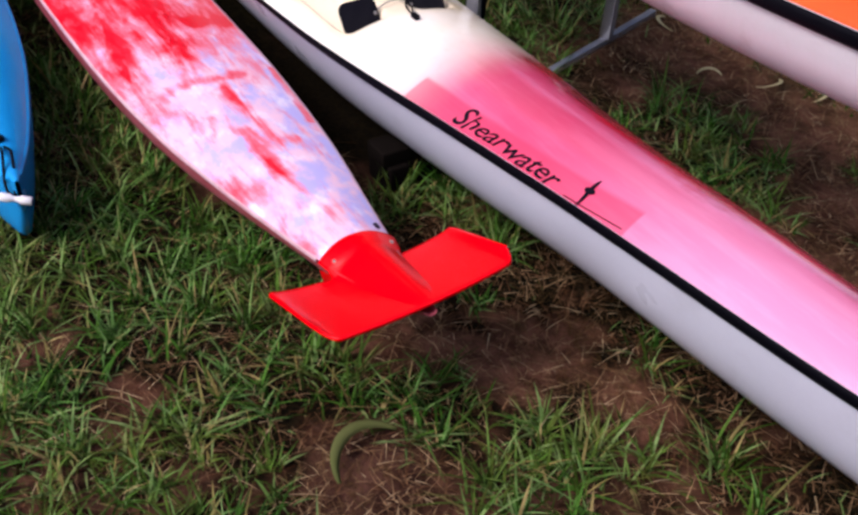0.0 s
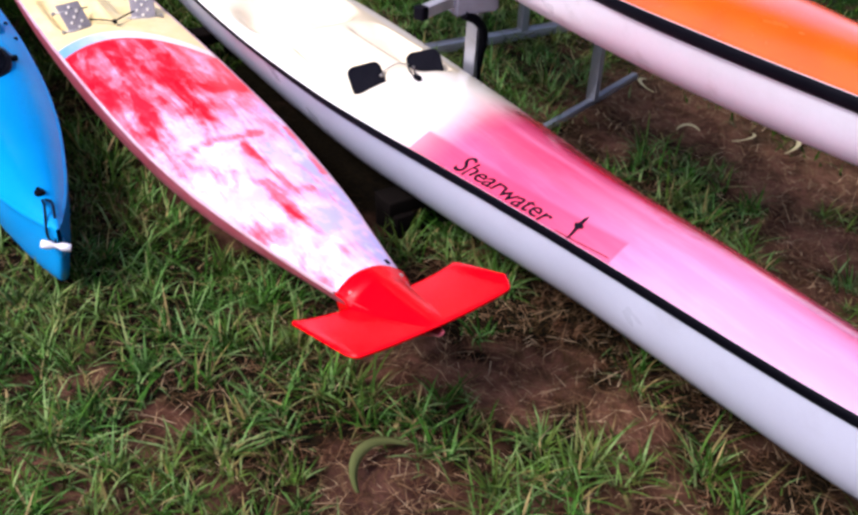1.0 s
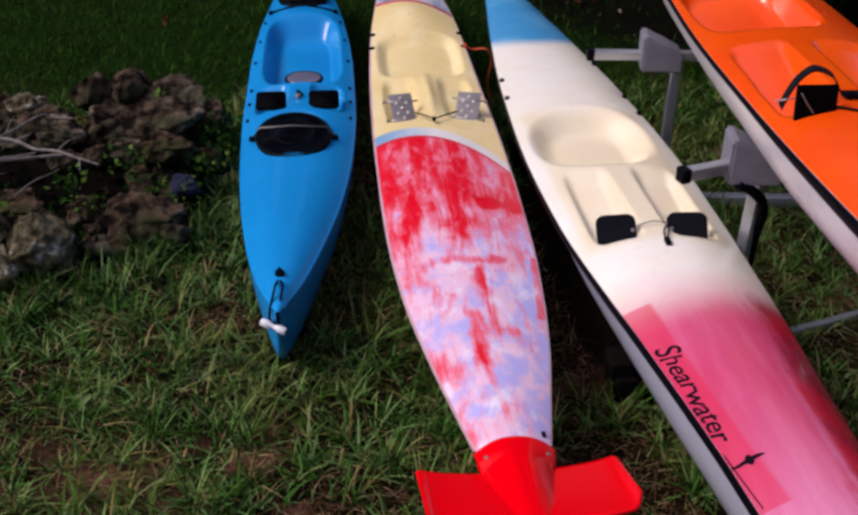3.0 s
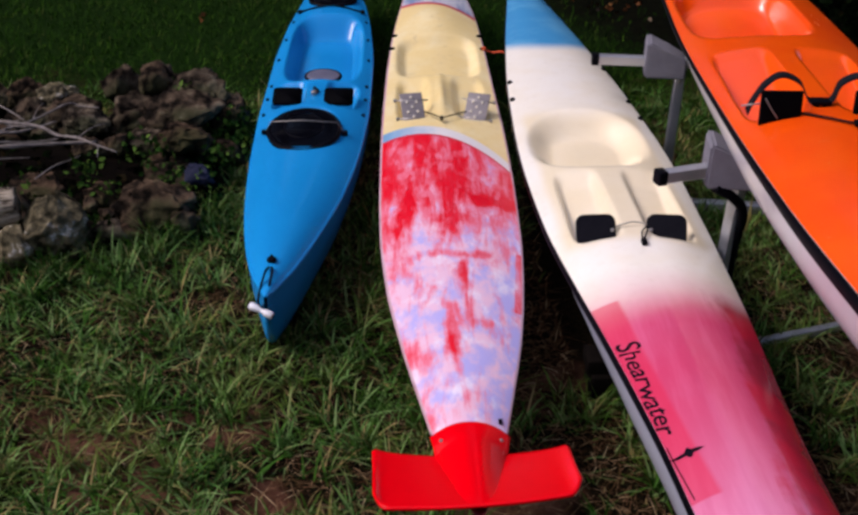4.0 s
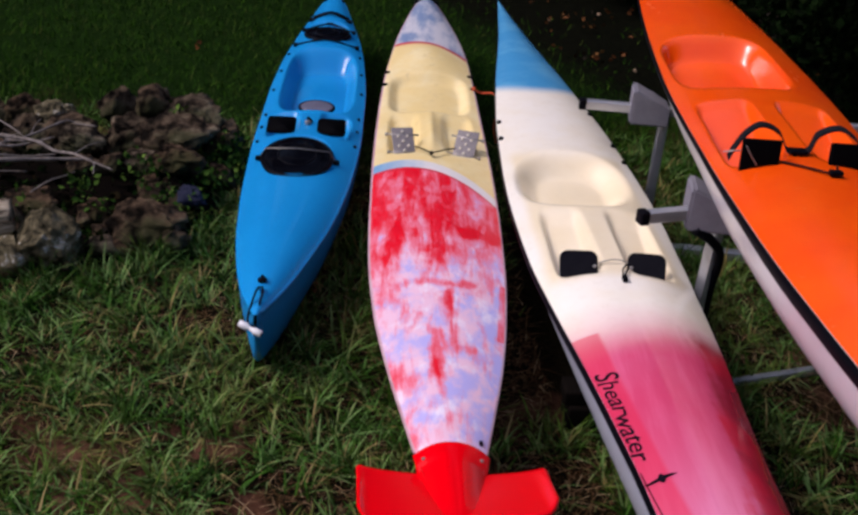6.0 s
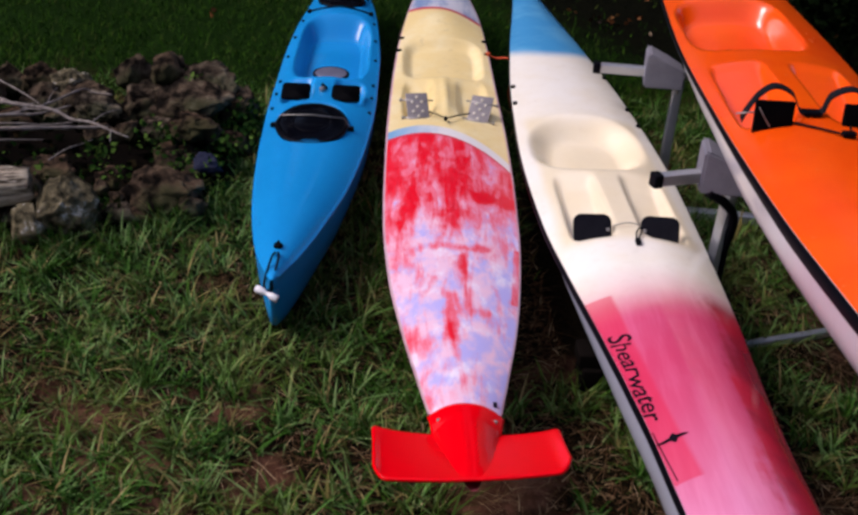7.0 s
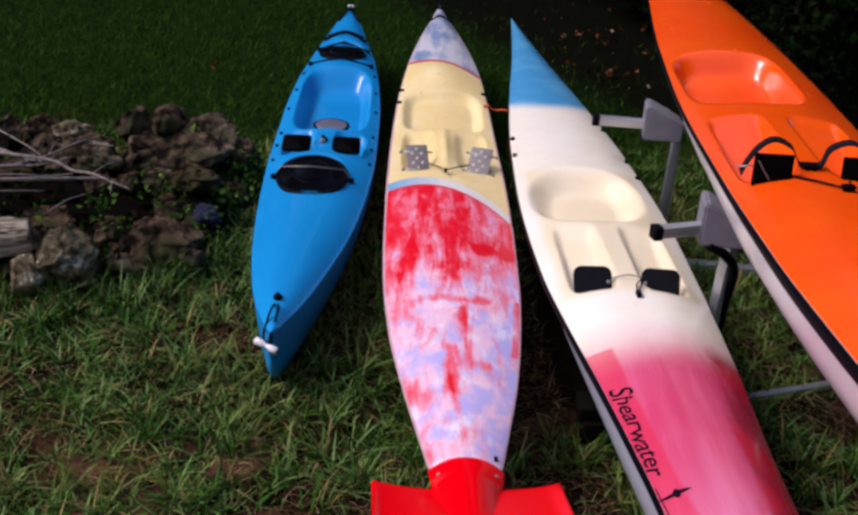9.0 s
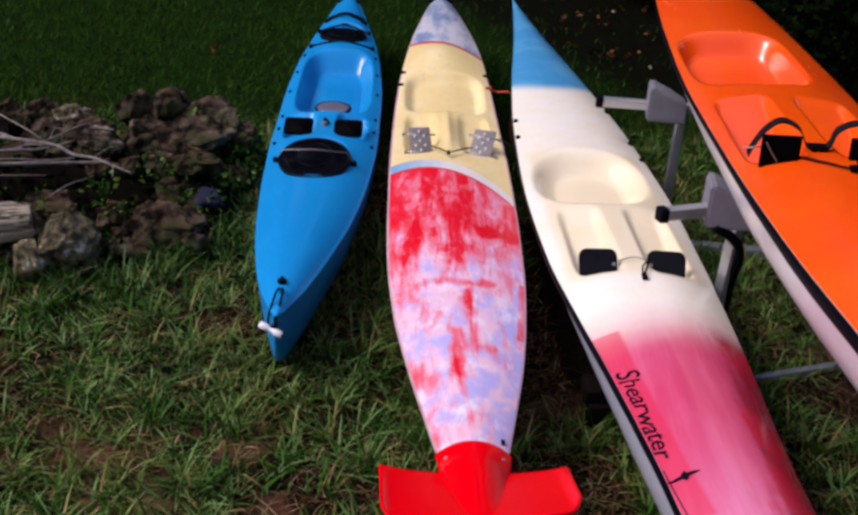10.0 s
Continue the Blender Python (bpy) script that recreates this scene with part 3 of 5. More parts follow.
def build_ground():
    near = np.concatenate([-np.geomspace(60, 3.2, 14), np.linspace(-3, 4, 141), np.geomspace(4.2, 60, 14)])
    along = np.concatenate([-np.geomspace(40, 2.2, 12), np.linspace(-2, 8, 181), np.geomspace(8.2, 90, 16)])
    P = [(x, y, ground_z(x, y) if abs(x) < 8 and -3 < y < 14 else FLOOR) for y in along for x in near]
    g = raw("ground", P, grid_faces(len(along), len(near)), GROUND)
    tagged(g, "soil with shade in its colour, patchy green lawn, bare brown spots", "lawn", kind="structure")


build_ground()

# the raised terrace wall that the viewer leans over, with its coping stone


def build_wall():
    wall = thing("terrace_wall", (-1.251, -0.690, FLOOR), "low pebble-dashed garden wall with a pale coping stone", "wall", kind="structure")
    turn = pose(0, 0, 0, 0, 0, -8)
    part("wall_core", box((0.60, 0.94, 0.915), turn @ Matrix.Translation((0, 0, 0.4575)), 0.01), MORTAR, wall)
    rnd = random.Random(4)
    cap = box((0.62, 0.98, 0.055), None, 0.012, 3)
    bmesh.ops.subdivide_edges(cap, edges=cap.edges[:], cuts=3, use_grid_fill=True)
    for v in cap.verts:
        v.co += Vector((noise.noise(v.co * 9), noise.noise(v.co * 9 + Vector((5, 0, 0))), 0.4 * noise.noise(v.co * 12))) * 0.006
    cap.transform(turn @ Matrix.Translation((0, 0, 0.9425)))
    part("coping_stone", cap, STONE_CAP, wall, "pale stone slab, stained and slightly chipped")
    bm = bmesh.new()
    for _ in range(900):
        if rnd.random() < 0.72:
            p = Vector((0.302, rnd.uniform(-0.46, 0.46), rnd.uniform(0.02, 0.90)))
        else:
            p = Vector((rnd.uniform(-0.29, 0.29), 0.472, rnd.uniform(0.02, 0.90)))
        r = rnd.uniform(0.006, 0.014)
        bmesh.ops.create_icosphere(bm, subdivisions=1, radius=r, matrix=turn @ Matrix.Translation(p) @ Matrix.Diagonal((0.7, 1.2, 0.9, 1)))
    ob = part("pebbles", bm, PEBBLE, wall, "grey pebbles set in the wall face")
    ob["kind"] = "stuff"


build_wall()


# ---- red ski ----
def red_ski():
    base = (0.165, 0.0, FLOOR)
    craft = Craft(base,
                  [-0.02, 0.12, 0.32, 0.50, 0.76, 1.08, 1.46, 1.94, 2.30, 2.80, 3.33, 3.83, 4.40, 4.73, 5.02],
                  [0.163, 0.163, 0.162, 0.162, 0.162, 0.159, 0.159, 0.162, 0.163, 0.163, 0.166, 0.173, 0.174, 0.174, 0.177],
                  [0.012, 0.052, 0.092, 0.126, 0.173, 0.216, 0.244, 0.256, 0.258, 0.250, 0.231, 0.192, 0.110, 0.046, 0.005],
                  [0.385, 0.350, 0.322, 0.312, 0.303, 0.294, 0.288, 0.284, 0.284, 0.292, 0.325, 0.365, 0.395, 0.412, 0.420],
                  [0.010, 0.030, 0.034, 0.036, 0.038, 0.040, 0.042, 0.042, 0.040, 0.036, 0.040, 0.046, 0.040, 0.022, 0.004],
                  [0.375, 0.310, 0.245, 0.215, 0.165, 0.110, 0.055, 0.005, -0.014, -0.014, 0.010, 0.060, 0.160, 0.270, 0.400],
                  full="tucked",
                  wells=[well_box(-0.045, 0.370, 2.92, 3.42, 0.055, 0.06, 0.25, roundness=5),
                         well_box(-0.040, 0.125, 2.42, 2.95, 0.060, 0.040, 0.60, roundness=4),
                         well_box(0.205, 0.370, 2.42, 2.95, 0.060, 0.040, 0.60, roundness=4),
                         hump(0.165, 2.68, 0.022, 0.20, 0.022), hump(0.165, 3.62, 0.12, 0.16, 0.02)])
    ski = thing("surf_ski", base, "worn red and white surf ski, cream seat, on the grass", "surf ski", "skis on the lawn")
    craft.deck_mesh("deck", RED_DECK, ski, "scuffed red paint over white, cream seat, grey-blue stern", lo=0.312)
    craft.hull_mesh("hull", RED_HULL, ski, "dull red hull side")
    for s in (-1, 1):
        craft.strip_mesh("edge_moulding", PALE_EDGE, ski, s, h=0.012, out=0.003, lo=0.34)
    # the cross plate on the bow slopes up towards its front edge and leans a little to port
    def wing_z(v, t):
        e = abs(v)
        return 0.298 + 0.100 * t + 0.012 * e ** 2 * (1 - 0.4 * t) + 0.008 * e ** 8 * (1 - t) + v * (0.006 + 0.016 * t)

    P, n, m = [], 25, 65
    for i in range(n):
        t = i / (n - 1)
        for k in range(m):
            v = -1 + 2 * k / (m - 1)
            e = abs(v)
            yb = 0.268 + 0.016 * e ** 2 - 0.012 * max(0.0, (e - 0.965) / 0.035) ** 2
            yf = -0.014 + 0.010 * e ** 2 + 0.055 * max(0.0, (e - 0.83) / 0.17) ** 2.6
            P.append((0.2475 * v - 0.004 - 0.007 * v * t * e, yb + (yf - yb) * t, wing_z(v, t) - base[2]))
    wing = raw("cross_plate", P, grid_faces(n, m), RED_PLASTIC, ski, "flat bright red plate across the bow, corners rounded")
    sol = wing.modifiers.new("thickness", "SOLIDIFY")
    sol.thickness, sol.offset = 0.008, -1
    # bow cap: an arched sleeve that narrows and runs out into the plate's front edge
    P, n, m = [], 44, 33
    for i in range(n):
        t = i / (n - 1)
        for k in range(m):
            v = -1 + 2 * k / (m - 1)
            y = 0.338 - 0.350 * t - 0.014 * v * v * (1 - t)
            w = 0.034 + 0.067 * (1 - t) ** 1.05
            x = -0.002 + w * v
            low = wing_z(x / 0.2475, min(1.0, max(0.0, (0.272 - y) / 0.285))) + 0.001
            low += (0.318 - low) * float(ease(0.262, 0.290, y))
            top = 0.357 + 0.044 * t
            arch = (1 - abs(v) ** (2.3 - 0.6 * t)) * (1 - 0.10 * math.exp(-(v / 0.12) ** 2) * t)
            P.append((x, y, low + max(0.0, top - low) * arch - base[2]))
    cap = raw("bow_cap", P, grid_faces(n, m), RED_PLASTIC, ski, "bright red moulded bow cap")
    sol = cap.modifiers.new("thickness", "SOLIDIFY")
    sol.thickness, sol.offset = 0.004, -1
    for s in (-1, 1):
        part("bolt", disc(0.0055, 0.006, Matrix.Translation((-0.002 + s * 0.076, 0.290, 0.339 - base[2])) @ pose(0, 0, 0, 0, s * 30, 0), 0.002, 12), STEEL, cap)
    # stem below the cap
    P = []
    for i in range(14):
        t = i / 13
        for k in range(9):
            a = math.pi * k / 8
            P.append((-0.002 + (0.084 * (1 - t) + 0.012) * math.cos(a) * (1 - 0.9 * t ** 8), 0.33 - 0.315 * t, 0.314 + 0.058 * t - (0.075 * (1 - t) + 0.016) * math.sin(a) * (1 - t ** 8)))
    raw("bow_stem", P, grid_faces(14, 9), RED_PLASTIC, ski)
    # foot plates with holes, hinges and the steering line
    for xc, tilt in ((0.036, 10), (0.312, -15)):
        m4 = Matrix.Translation((xc - base[0], 2.50, 0.335 - base[2])) @ pose(0, 0, 0, 38, 0, tilt)
        plate = part("foot_plate", box((0.098, 0.155, 0.006), m4, 0.002), GREY_PLATE, ski, "grey perforated metal foot plate")
        for i, j in ((0, 2), (-1, 1), (1, 1), (0, 0), (-1, -1), (1, -1), (0, -2)):
            part("hole", disc(0.0068, 0.002, m4 @ Matrix.Translation((i * 0.021, j * 0.024 + 0.008, 0.0042)), 0, 12), PALE_DOT, plate)
        for j in (-0.045, 0.045):
            a, b = m4 @ Vector((-0.072, j, 0.0)), m4 @ Vector((0.072, j - 0.006, 0.0))
            part("rod", tube([a, b], 0.004), STEEL, plate)
            part("knob", disc(0.008, 0.012, Matrix.Translation(a if xc < base[0] else b) @ pose(0, 0, 0, 0, 90, 0), 0.002, 12), STEEL, plate)
    mid = (0.157 - base[0], 2.375, 0.345 - base[2])
    for xc in (0.085, 0.265):
        part("steering_line", tube(bend([(xc - base[0], 2.47, 0.335 - base[2]), ((xc + 0.157) / 2 - base[0], 2.42, 0.343 - base[2]), mid]), 0.0032), BLACK_RUBBER, ski)
    part("line_clip", box((0.014, 0.026, 0.012), Matrix.Translation(mid), 0.003), BLACK_RUBBER, ski)
    # cleats at the seat, two a side
    for s in (-1, 1):
        for y in (3.30, 3.46):
            x = float(craft.cx(y) + s * (craft.hw(y) - 0.006))
            p = craft.local(x, y, 0.006)
            part("cleat", box((0.030, 0.014, 0.012), Matrix.Translation(p), 0.003), BLACK_RUBBER, ski)
    # dark chip beside the cap, stern plate
    part("paint_chip", box((0.012, 0.022, 0.003), Matrix.Translation(craft.local(0.243, 0.372, 0.001)), 0.001), INK, ski)
    part("stern_plug", disc(0.02, 0.02, Matrix.Translation(craft.local(0.181, 4.93, 0.0)), 0.004, 14), BLACK_RUBBER, ski)
    part("stern_loop", tube(bend([craft.local(0.164, 4.92, 0.006), craft.local(0.181, 5.03, 0.045), craft.local(0.198, 4.92, 0.006)]), 0.005), BLACK_RUBBER, ski)
    # strap across the stern, tied off at both edges
    ends = [craft.local(float(craft.cx(4.66) + s * craft.hw(4.66)), 4.66, 0.006) for s in (-1, 1)]
    part("stern_strap", tube(bend([ends[0], craft.local(float(craft.cx(4.68)), 4.68, 0.008), ends[1]]), 0.007), BLACK_RUBBER, ski, "dark strap tied across the stern")
    for p in ends:
        part("strap_knot", box((0.028, 0.026, 0.022), Matrix.Translation(p), 0.007), BLACK_RUBBER, ski)
    return craft


RED = red_ski()


def orange_cord():
    pts = bend([(0.385, 3.30, 0.335), (0.44, 3.34, 0.30), (0.50, 3.31, 0.31), (0.54, 3.36, 0.24), (0.53, 3.40, 0.10), (0.55, 3.42, 0.0)])
    cord = thing("cord", (0.385, 3.30, 0.0), "frayed orange cord tied to the ski cleat", "cord")
    part("strand", tube([(p[0] - 0.385, p[1] - 3.30, p[2]) for p in pts], 0.005), ORANGE_CORD, cord)
    part("knot", disc(0.011, 0.02, Matrix.Translation((0.01, 0.0, 0.333)) @ pose(0, 0, 0, 60, 20, 0), 0.004, 10), ORANGE_CORD, cord)


orange_cord()


# ---- white ski ----
def white_ski():
    base = (0.70, 0.0, FLOOR)
    ys = [-1.55, -1.25, -0.72, -0.12, 0.10, 0.32, 0.57, 0.87, 1.22, 1.65, 2.30, 2.94, 3.72, 4.20, 4.46]
    craft = Craft(base, ys,
                  [0.810, 0.803, 0.790, 0.774, 0.769, 0.762, 0.752, 0.733, 0.710, 0.695, 0.673, 0.651, 0.625, 0.608, 0.599],
                  [0.008, 0.052, 0.123, 0.156, 0.165, 0.182, 0.206, 0.235, 0.261, 0.272, 0.244, 0.182, 0.082, 0.030, 0.004],
                  [0.535, 0.515, 0.484, 0.464, 0.453, 0.447, 0.444, 0.444, 0.449, 0.454, 0.462, 0.470, 0.486, 0.496, 0.500],
                  [0.010, 0.030, 0.050, 0.062, 0.066, 0.066, 0.066, 0.064, 0.058, 0.050, 0.044, 0.038, 0.026, 0.012, 0.004],
                  [0.420, 0.285, 0.196, 0.182, 0.174, 0.160, 0.142, 0.123, 0.106, 0.100, 0.110, 0.160, 0.260, 0.380, 0.480],
                  full="tucked", power=2.2, tuck=curve((-1.6, 0.3, 1.2, 2.2, 4.5), (0.0, 0.05, 0.35, 0.5, 0.4)),
                  wells=[well_box(0.445, 0.905, 1.555, 2.09, 0.095, 0.11, 0.2, roundness=2.6),
                         well_box(0.512, 0.668, 1.045, 1.56, 0.090, 0.030, 0.80, skew=-0.03, roundness=7),
                         well_box(0.745, 0.901, 1.045, 1.56, 0.090, 0.030, 0.80, skew=-0.03, roundness=7)])
    ski = thing("surf_ski", base, "long white surf ski with pink bow and blue stern", "surf ski", "skis on the lawn")
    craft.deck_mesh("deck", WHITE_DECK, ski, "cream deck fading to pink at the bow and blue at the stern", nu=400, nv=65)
    craft.hull_mesh("hull", WHITE_HULL, ski, "smooth white hull")
    for s in (-1, 1):
        craft.strip_mesh("black_seam_strip", BLACK_RUBBER, ski, s, "black rubber strip along the edge", h=0.028, out=0.005, drop=0.003, nu=220, thin=curve((-1.5, 0.6, 1.8, 4.5), (1.0, 1.0, 0.5, 0.4)))
    # foot pads, their rods and the steering line
    for xc, tilt in ((0.597, 3), (0.818, -4)):
        m4 = Matrix.Translation((xc - 0.005 - base[0], 1.098, 0.500 - base[2])) @ pose(0, 0, 0, 54, 0, tilt)
        pad = part("foot_pad", plate(0.125, 0.102, 0.010, 0.026, m4), PAD_BLACK, ski, "charcoal rubber foot pad", smooth=False)
        part("pad_bracket", box((0.05, 0.010, 0.05), Matrix.Translation((xc - base[0], 1.115, 0.445 - base[2])), 0.002), BLACK_RUBBER, pad)
        part("bolt", disc(0.006, 0.012, m4 @ Matrix.Translation((0.05 if xc < 0.7 else -0.05, 0.0, 0.006)), 0.002, 10), STEEL, pad)
    part("linkage_rod", tube(bend([(0.655 - base[0], 1.105, 0.512 - base[2]), (0.71 - base[0], 1.115, 0.522 - base[2]), (0.765 - base[0], 1.11, 0.512 - base[2])]), 0.0022), STEEL, ski, "thin bare metal rod")
    for dx in (-0.008, 0.008):
        part("steering_line", tube(bend([(0.748 - base[0], 1.10, 0.515 - base[2]), (0.735 + dx - base[0], 1.06, 0.518 - base[2]), (0.722 + dx * 0.3 - base[0], 1.015, 0.516 - base[2])]), 0.0026), BLACK_RUBBER, ski)
    part("line_clip", box((0.016, 0.030, 0.014), Matrix.Translation((0.722 - base[0], 1.0, 0.516 - base[2])), 0.004), BLACK_RUBBER, ski)
    # deck studs near the seat
    for s, marks in ((-1, (2.27, 2.46)), (1, (2.08, 2.25, 2.62))):
        for y in marks:
            x = float(craft.cx(y) + s * (craft.hw(y) * 0.955))
            part("deck_stud", disc(0.010, 0.014, Matrix.Translation(craft.local(x, y, 0.004)), 0.003, 12), BLACK_RUBBER, ski)
    lettering(craft, ski)
    return craft


def on_deck(craft, me, lift=0.0016):
    """Lay a flat mesh, given in world x and y, onto a deck."""
    for v in me.vertices:
        v.co.z = float(craft.deck(v.co.x, v.co.y)) + lift
        v.co -= Vector(craft.base)


def lettering(craft, ski):
    cu = bpy.data.curves.new("word", "FONT")
    cu.body, cu.size, cu.shear, cu.space_character = "Shearwater", 0.080, 0.42, 0.97
    cu.resolution_u, cu.offset = 4, 0.0008
    ob = new("word", cu)
    dg = bpy.context.evaluated_depsgraph_get()
    me = bpy.data.meshes.new_from_object(ob.evaluated_get(dg))
    bpy.data.objects.remove(ob)
    me.name = "lettering"
    w = max(v.co.x for v in me.vertices)
    a, b = Vector((0.567, 0.545)), Vector((0.600, 0.150))
    d = (b - a) / w
    u = Vector((-d.y, d.x)).normalized()
    for v in me.vertices:
        first = v.co.x < 0.052
        lift = 0.0022 * math.sin(v.co.x * 47) - (0.010 if first else 0.0)
        q = a + d * v.co.x + u * (v.co.y * (0.98 if first else 0.70) + lift)
        v.co = (q.x, q.y, 0)
    on_deck(craft, me)
    me.materials.clear()
    finish("lettering", me, INK, ski, "dark brush-style boat name", smooth=False)
    # flying bird mark
    c, ax = Vector((0.642, 0.070)), (b - a).normalized()
    up = Vector((-ax.y, ax.x))
    shape = [(-0.020, 0.003), (-0.009, 0.008), (-0.005, 0.026), (0.003, 0.040), (0.006, 0.024), (0.006, 0.009), (0.014, 0.006), (0.020, 0.0), (0.013, -0.005),
             (0.006, -0.008), (0.004, -0.026), (-0.004, -0.052), (-0.007, -0.030), (-0.008, -0.009), (-0.017, -0.004)]
    bm = bmesh.new()
    bm.faces.new([bm.verts.new((*(c + (ax * p + up * q) * 0.86), 0)) for p, q in shape])
    bmesh.ops.triangulate(bm, faces=bm.faces[:])
    me = bpy.data.meshes.new("bird_mark")
    bm.to_mesh(me)
    bm.free()
    on_deck(craft, me, 0.002)
    finish("bird_mark", me, INK, ski, "small dark flying bird mark", smooth=False)
    # thin rule under the name
    for off, p0, p1 in ((-0.030, 0.12, -0.07),):
        n, P = 14, []
        for i in range(n):
            y = p0 + (p1 - p0) * i / (n - 1)
            x = 0.640 + off - 0.10 * (y - 0.07)
            for e in (-0.0012, 0.0012):
                P.append((x + e - craft.base[0], y, float(craft.deck(x + e, y)) + 0.0015 - craft.base[2]))
        raw("thin_rule", P, grid_faces(n, 2), INK, ski)


WHITE = white_ski()


def cradle(y, w):
    """Low timber rest below the white ski."""
    x = float(WHITE.cx(y))
    top = float(WHITE.keel(y)) + 0.004
    b = thing("timber_rest", (x, y, FLOOR), "dark low timber rest under the white ski", "timber", "timber rests")
    part("beam", box((w, 0.10, 0.05), Matrix.Translation((0, 0, top - FLOOR - 0.025)), 0.006), DARK_WOOD, b)
    for s in (-1, 1):
        part("foot", box((0.07, 0.14, top - FLOOR - 0.048), Matrix.Translation((s * (w / 2 - 0.05), 0, (top - FLOOR - 0.05) / 2)), 0.006), DARK_WOOD, b)


cradle(0.98, 0.30)
cradle(2.62, 0.28)


# ---- orange ski on its rack ----
def orange_ski():
    base = (1.13, 0.0, FLOOR)
    ys = [-1.50, -1.15, -0.55, 0.0, 0.40, 1.0, 1.5, 2.2, 3.0, 3.7, 4.2, 4.45]
    craft = Craft(base, ys,
                  [1.105 + 0.058 * y for y in ys],
                  [0.008, 0.055, 0.128, 0.200, 0.240, 0.272, 0.282, 0.258, 0.196, 0.108, 0.040, 0.006],
                  [1.000, 0.985, 0.965, 0.955, 0.950, 0.948, 0.948, 0.955, 0.970, 0.985, 0.995, 1.000],
                  [0.006, 0.026, 0.045, 0.055, 0.056, 0.052, 0.046, 0.044, 0.046, 0.032, 0.014, 0.003],
                  [0.930, 0.850, 0.760, 0.715, 0.698, 0.688, 0.686, 0.690, 0.740, 0.830, 0.920, 0.985],
                  full="tucked", power=2.2, tuck=curve((-1.5, 0.7, 1.3, 2.0, 4.4), (0.0, 0.0, 0.12, 0.18, 0.2)),
                  wells=[well_box(0.962, 1.375, 1.52, 2.14, 0.17, 0.05, 0.55, skew=0.05, roundness=4.5),
                         well_box(0.940, 1.115, 0.86, 1.40, 0.140, 0.014, 0.96, skew=0.05, roundness=10),
                         well_box(1.195, 1.370, 0.86, 1.40, 0.140, 0.014, 0.96, skew=0.05, roundness=10)])
    ski = thing("surf_ski", (1.083, -0.077, 0.064), "glossy orange surf ski with a white hull, on a metal rack", "surf ski", "skis on the lawn")
    ski.scale = (0.96, 0.96, 0.96)
    craft.deck_mesh("deck", ORANGE_DECK, ski, "glossy bright orange deck", nu=400, nv=71)
    craft.hull_mesh("hull", ORANGE_HULL, ski, "off-white hull with dusty marks")
    for s in (-1, 1):
        craft.strip_mesh("black_seam_strip", BLACK_RUBBER, ski, s, "black rubber strip along the edge", h=0.034, out=0.006, drop=0.004, nu=200, thin=curve((-1.5, 0.1, 0.6, 1.2, 4.4), (1.0, 1.0, 0.75, 0.45, 0.45)))
    pads = []
    for xc in (0.998, 1.250):
        m4 = Matrix.Translation((xc - base[0], 0.838, 1.009 - base[2])) @ pose(0, 0, 0, 80, 0, -2)
        pad = part("foot_pad", box((0.110, 0.106, 0.016), m4, 0.006), MATT_BLACK, ski, "square black foot pad")
        part("pad_bracket", box((0.08, 0.012, 0.05), Matrix.Translation((xc - base[0], 0.85, 0.985 - base[2])), 0.002), BLACK_RUBBER, pad)
        # webbing loop over each foot
        x0 = xc - base[0]
        loop = bend([(x0 - 0.078, 0.875, 0.990 - base[2]), (x0 - 0.062, 0.885, 1.020 - base[2]), (x0 - 0.030, 0.900, 1.060 - base[2]), (x0 + 0.016, 0.915, 1.080 - base[2]),
                     (x0 + 0.070, 0.915, 1.058 - base[2]), (x0 + 0.092, 0.900, 1.018 - base[2]), (x0 + 0.120, 0.895, 1.006 - base[2])])
        if xc > 1.1:
            loop = [(2 * x0 - p[0], p[1], p[2]) for p in loop]
        v, f = ribbon(loop, (0, 1, 0.35), 0.026)
        raw("foot_strap", v, f, BLACK_WEB, ski, "looped black webbing foot strap")
    part("strap_buckle", box((0.05, 0.034, 0.012), Matrix.Translation((1.124 - base[0], 0.896, 1.012 - base[2])), 0.004), BLACK_RUBBER, ski)
    part("steering_line", tube(bend([(1.050 - base[0], 0.845, 1.00 - base[2]), (1.11 - base[0], 0.790, 1.008 - base[2]), (1.175 - base[0], 0.742, 1.012 - base[2]), (1.205 - base[0], 0.80, 1.012 - base[2])]), 0.0034), BLACK_RUBBER, ski)
    part("line_clip", box((0.036, 0.022, 0.014), Matrix.Translation((1.178 - base[0], 0.740, 1.014 - base[2])), 0.004), BLACK_RUBBER, ski)
    part("steel_pin", tube([(0.905 - base[0], 0.88, 1.005 - base[2]), (0.97 - base[0], 0.865, 1.02 - base[2])], 0.0025), STEEL, ski)
    part("steel_pin", tube(bend([(0.950 - base[0], 0.83, 1.045 - base[2]), (0.966 - base[0], 0.822, 1.02 - base[2]), (0.985 - base[0], 0.815, 0.995 - base[2])]), 0.0016), STEEL, ski)
    return craft


ORANGE = orange_ski()


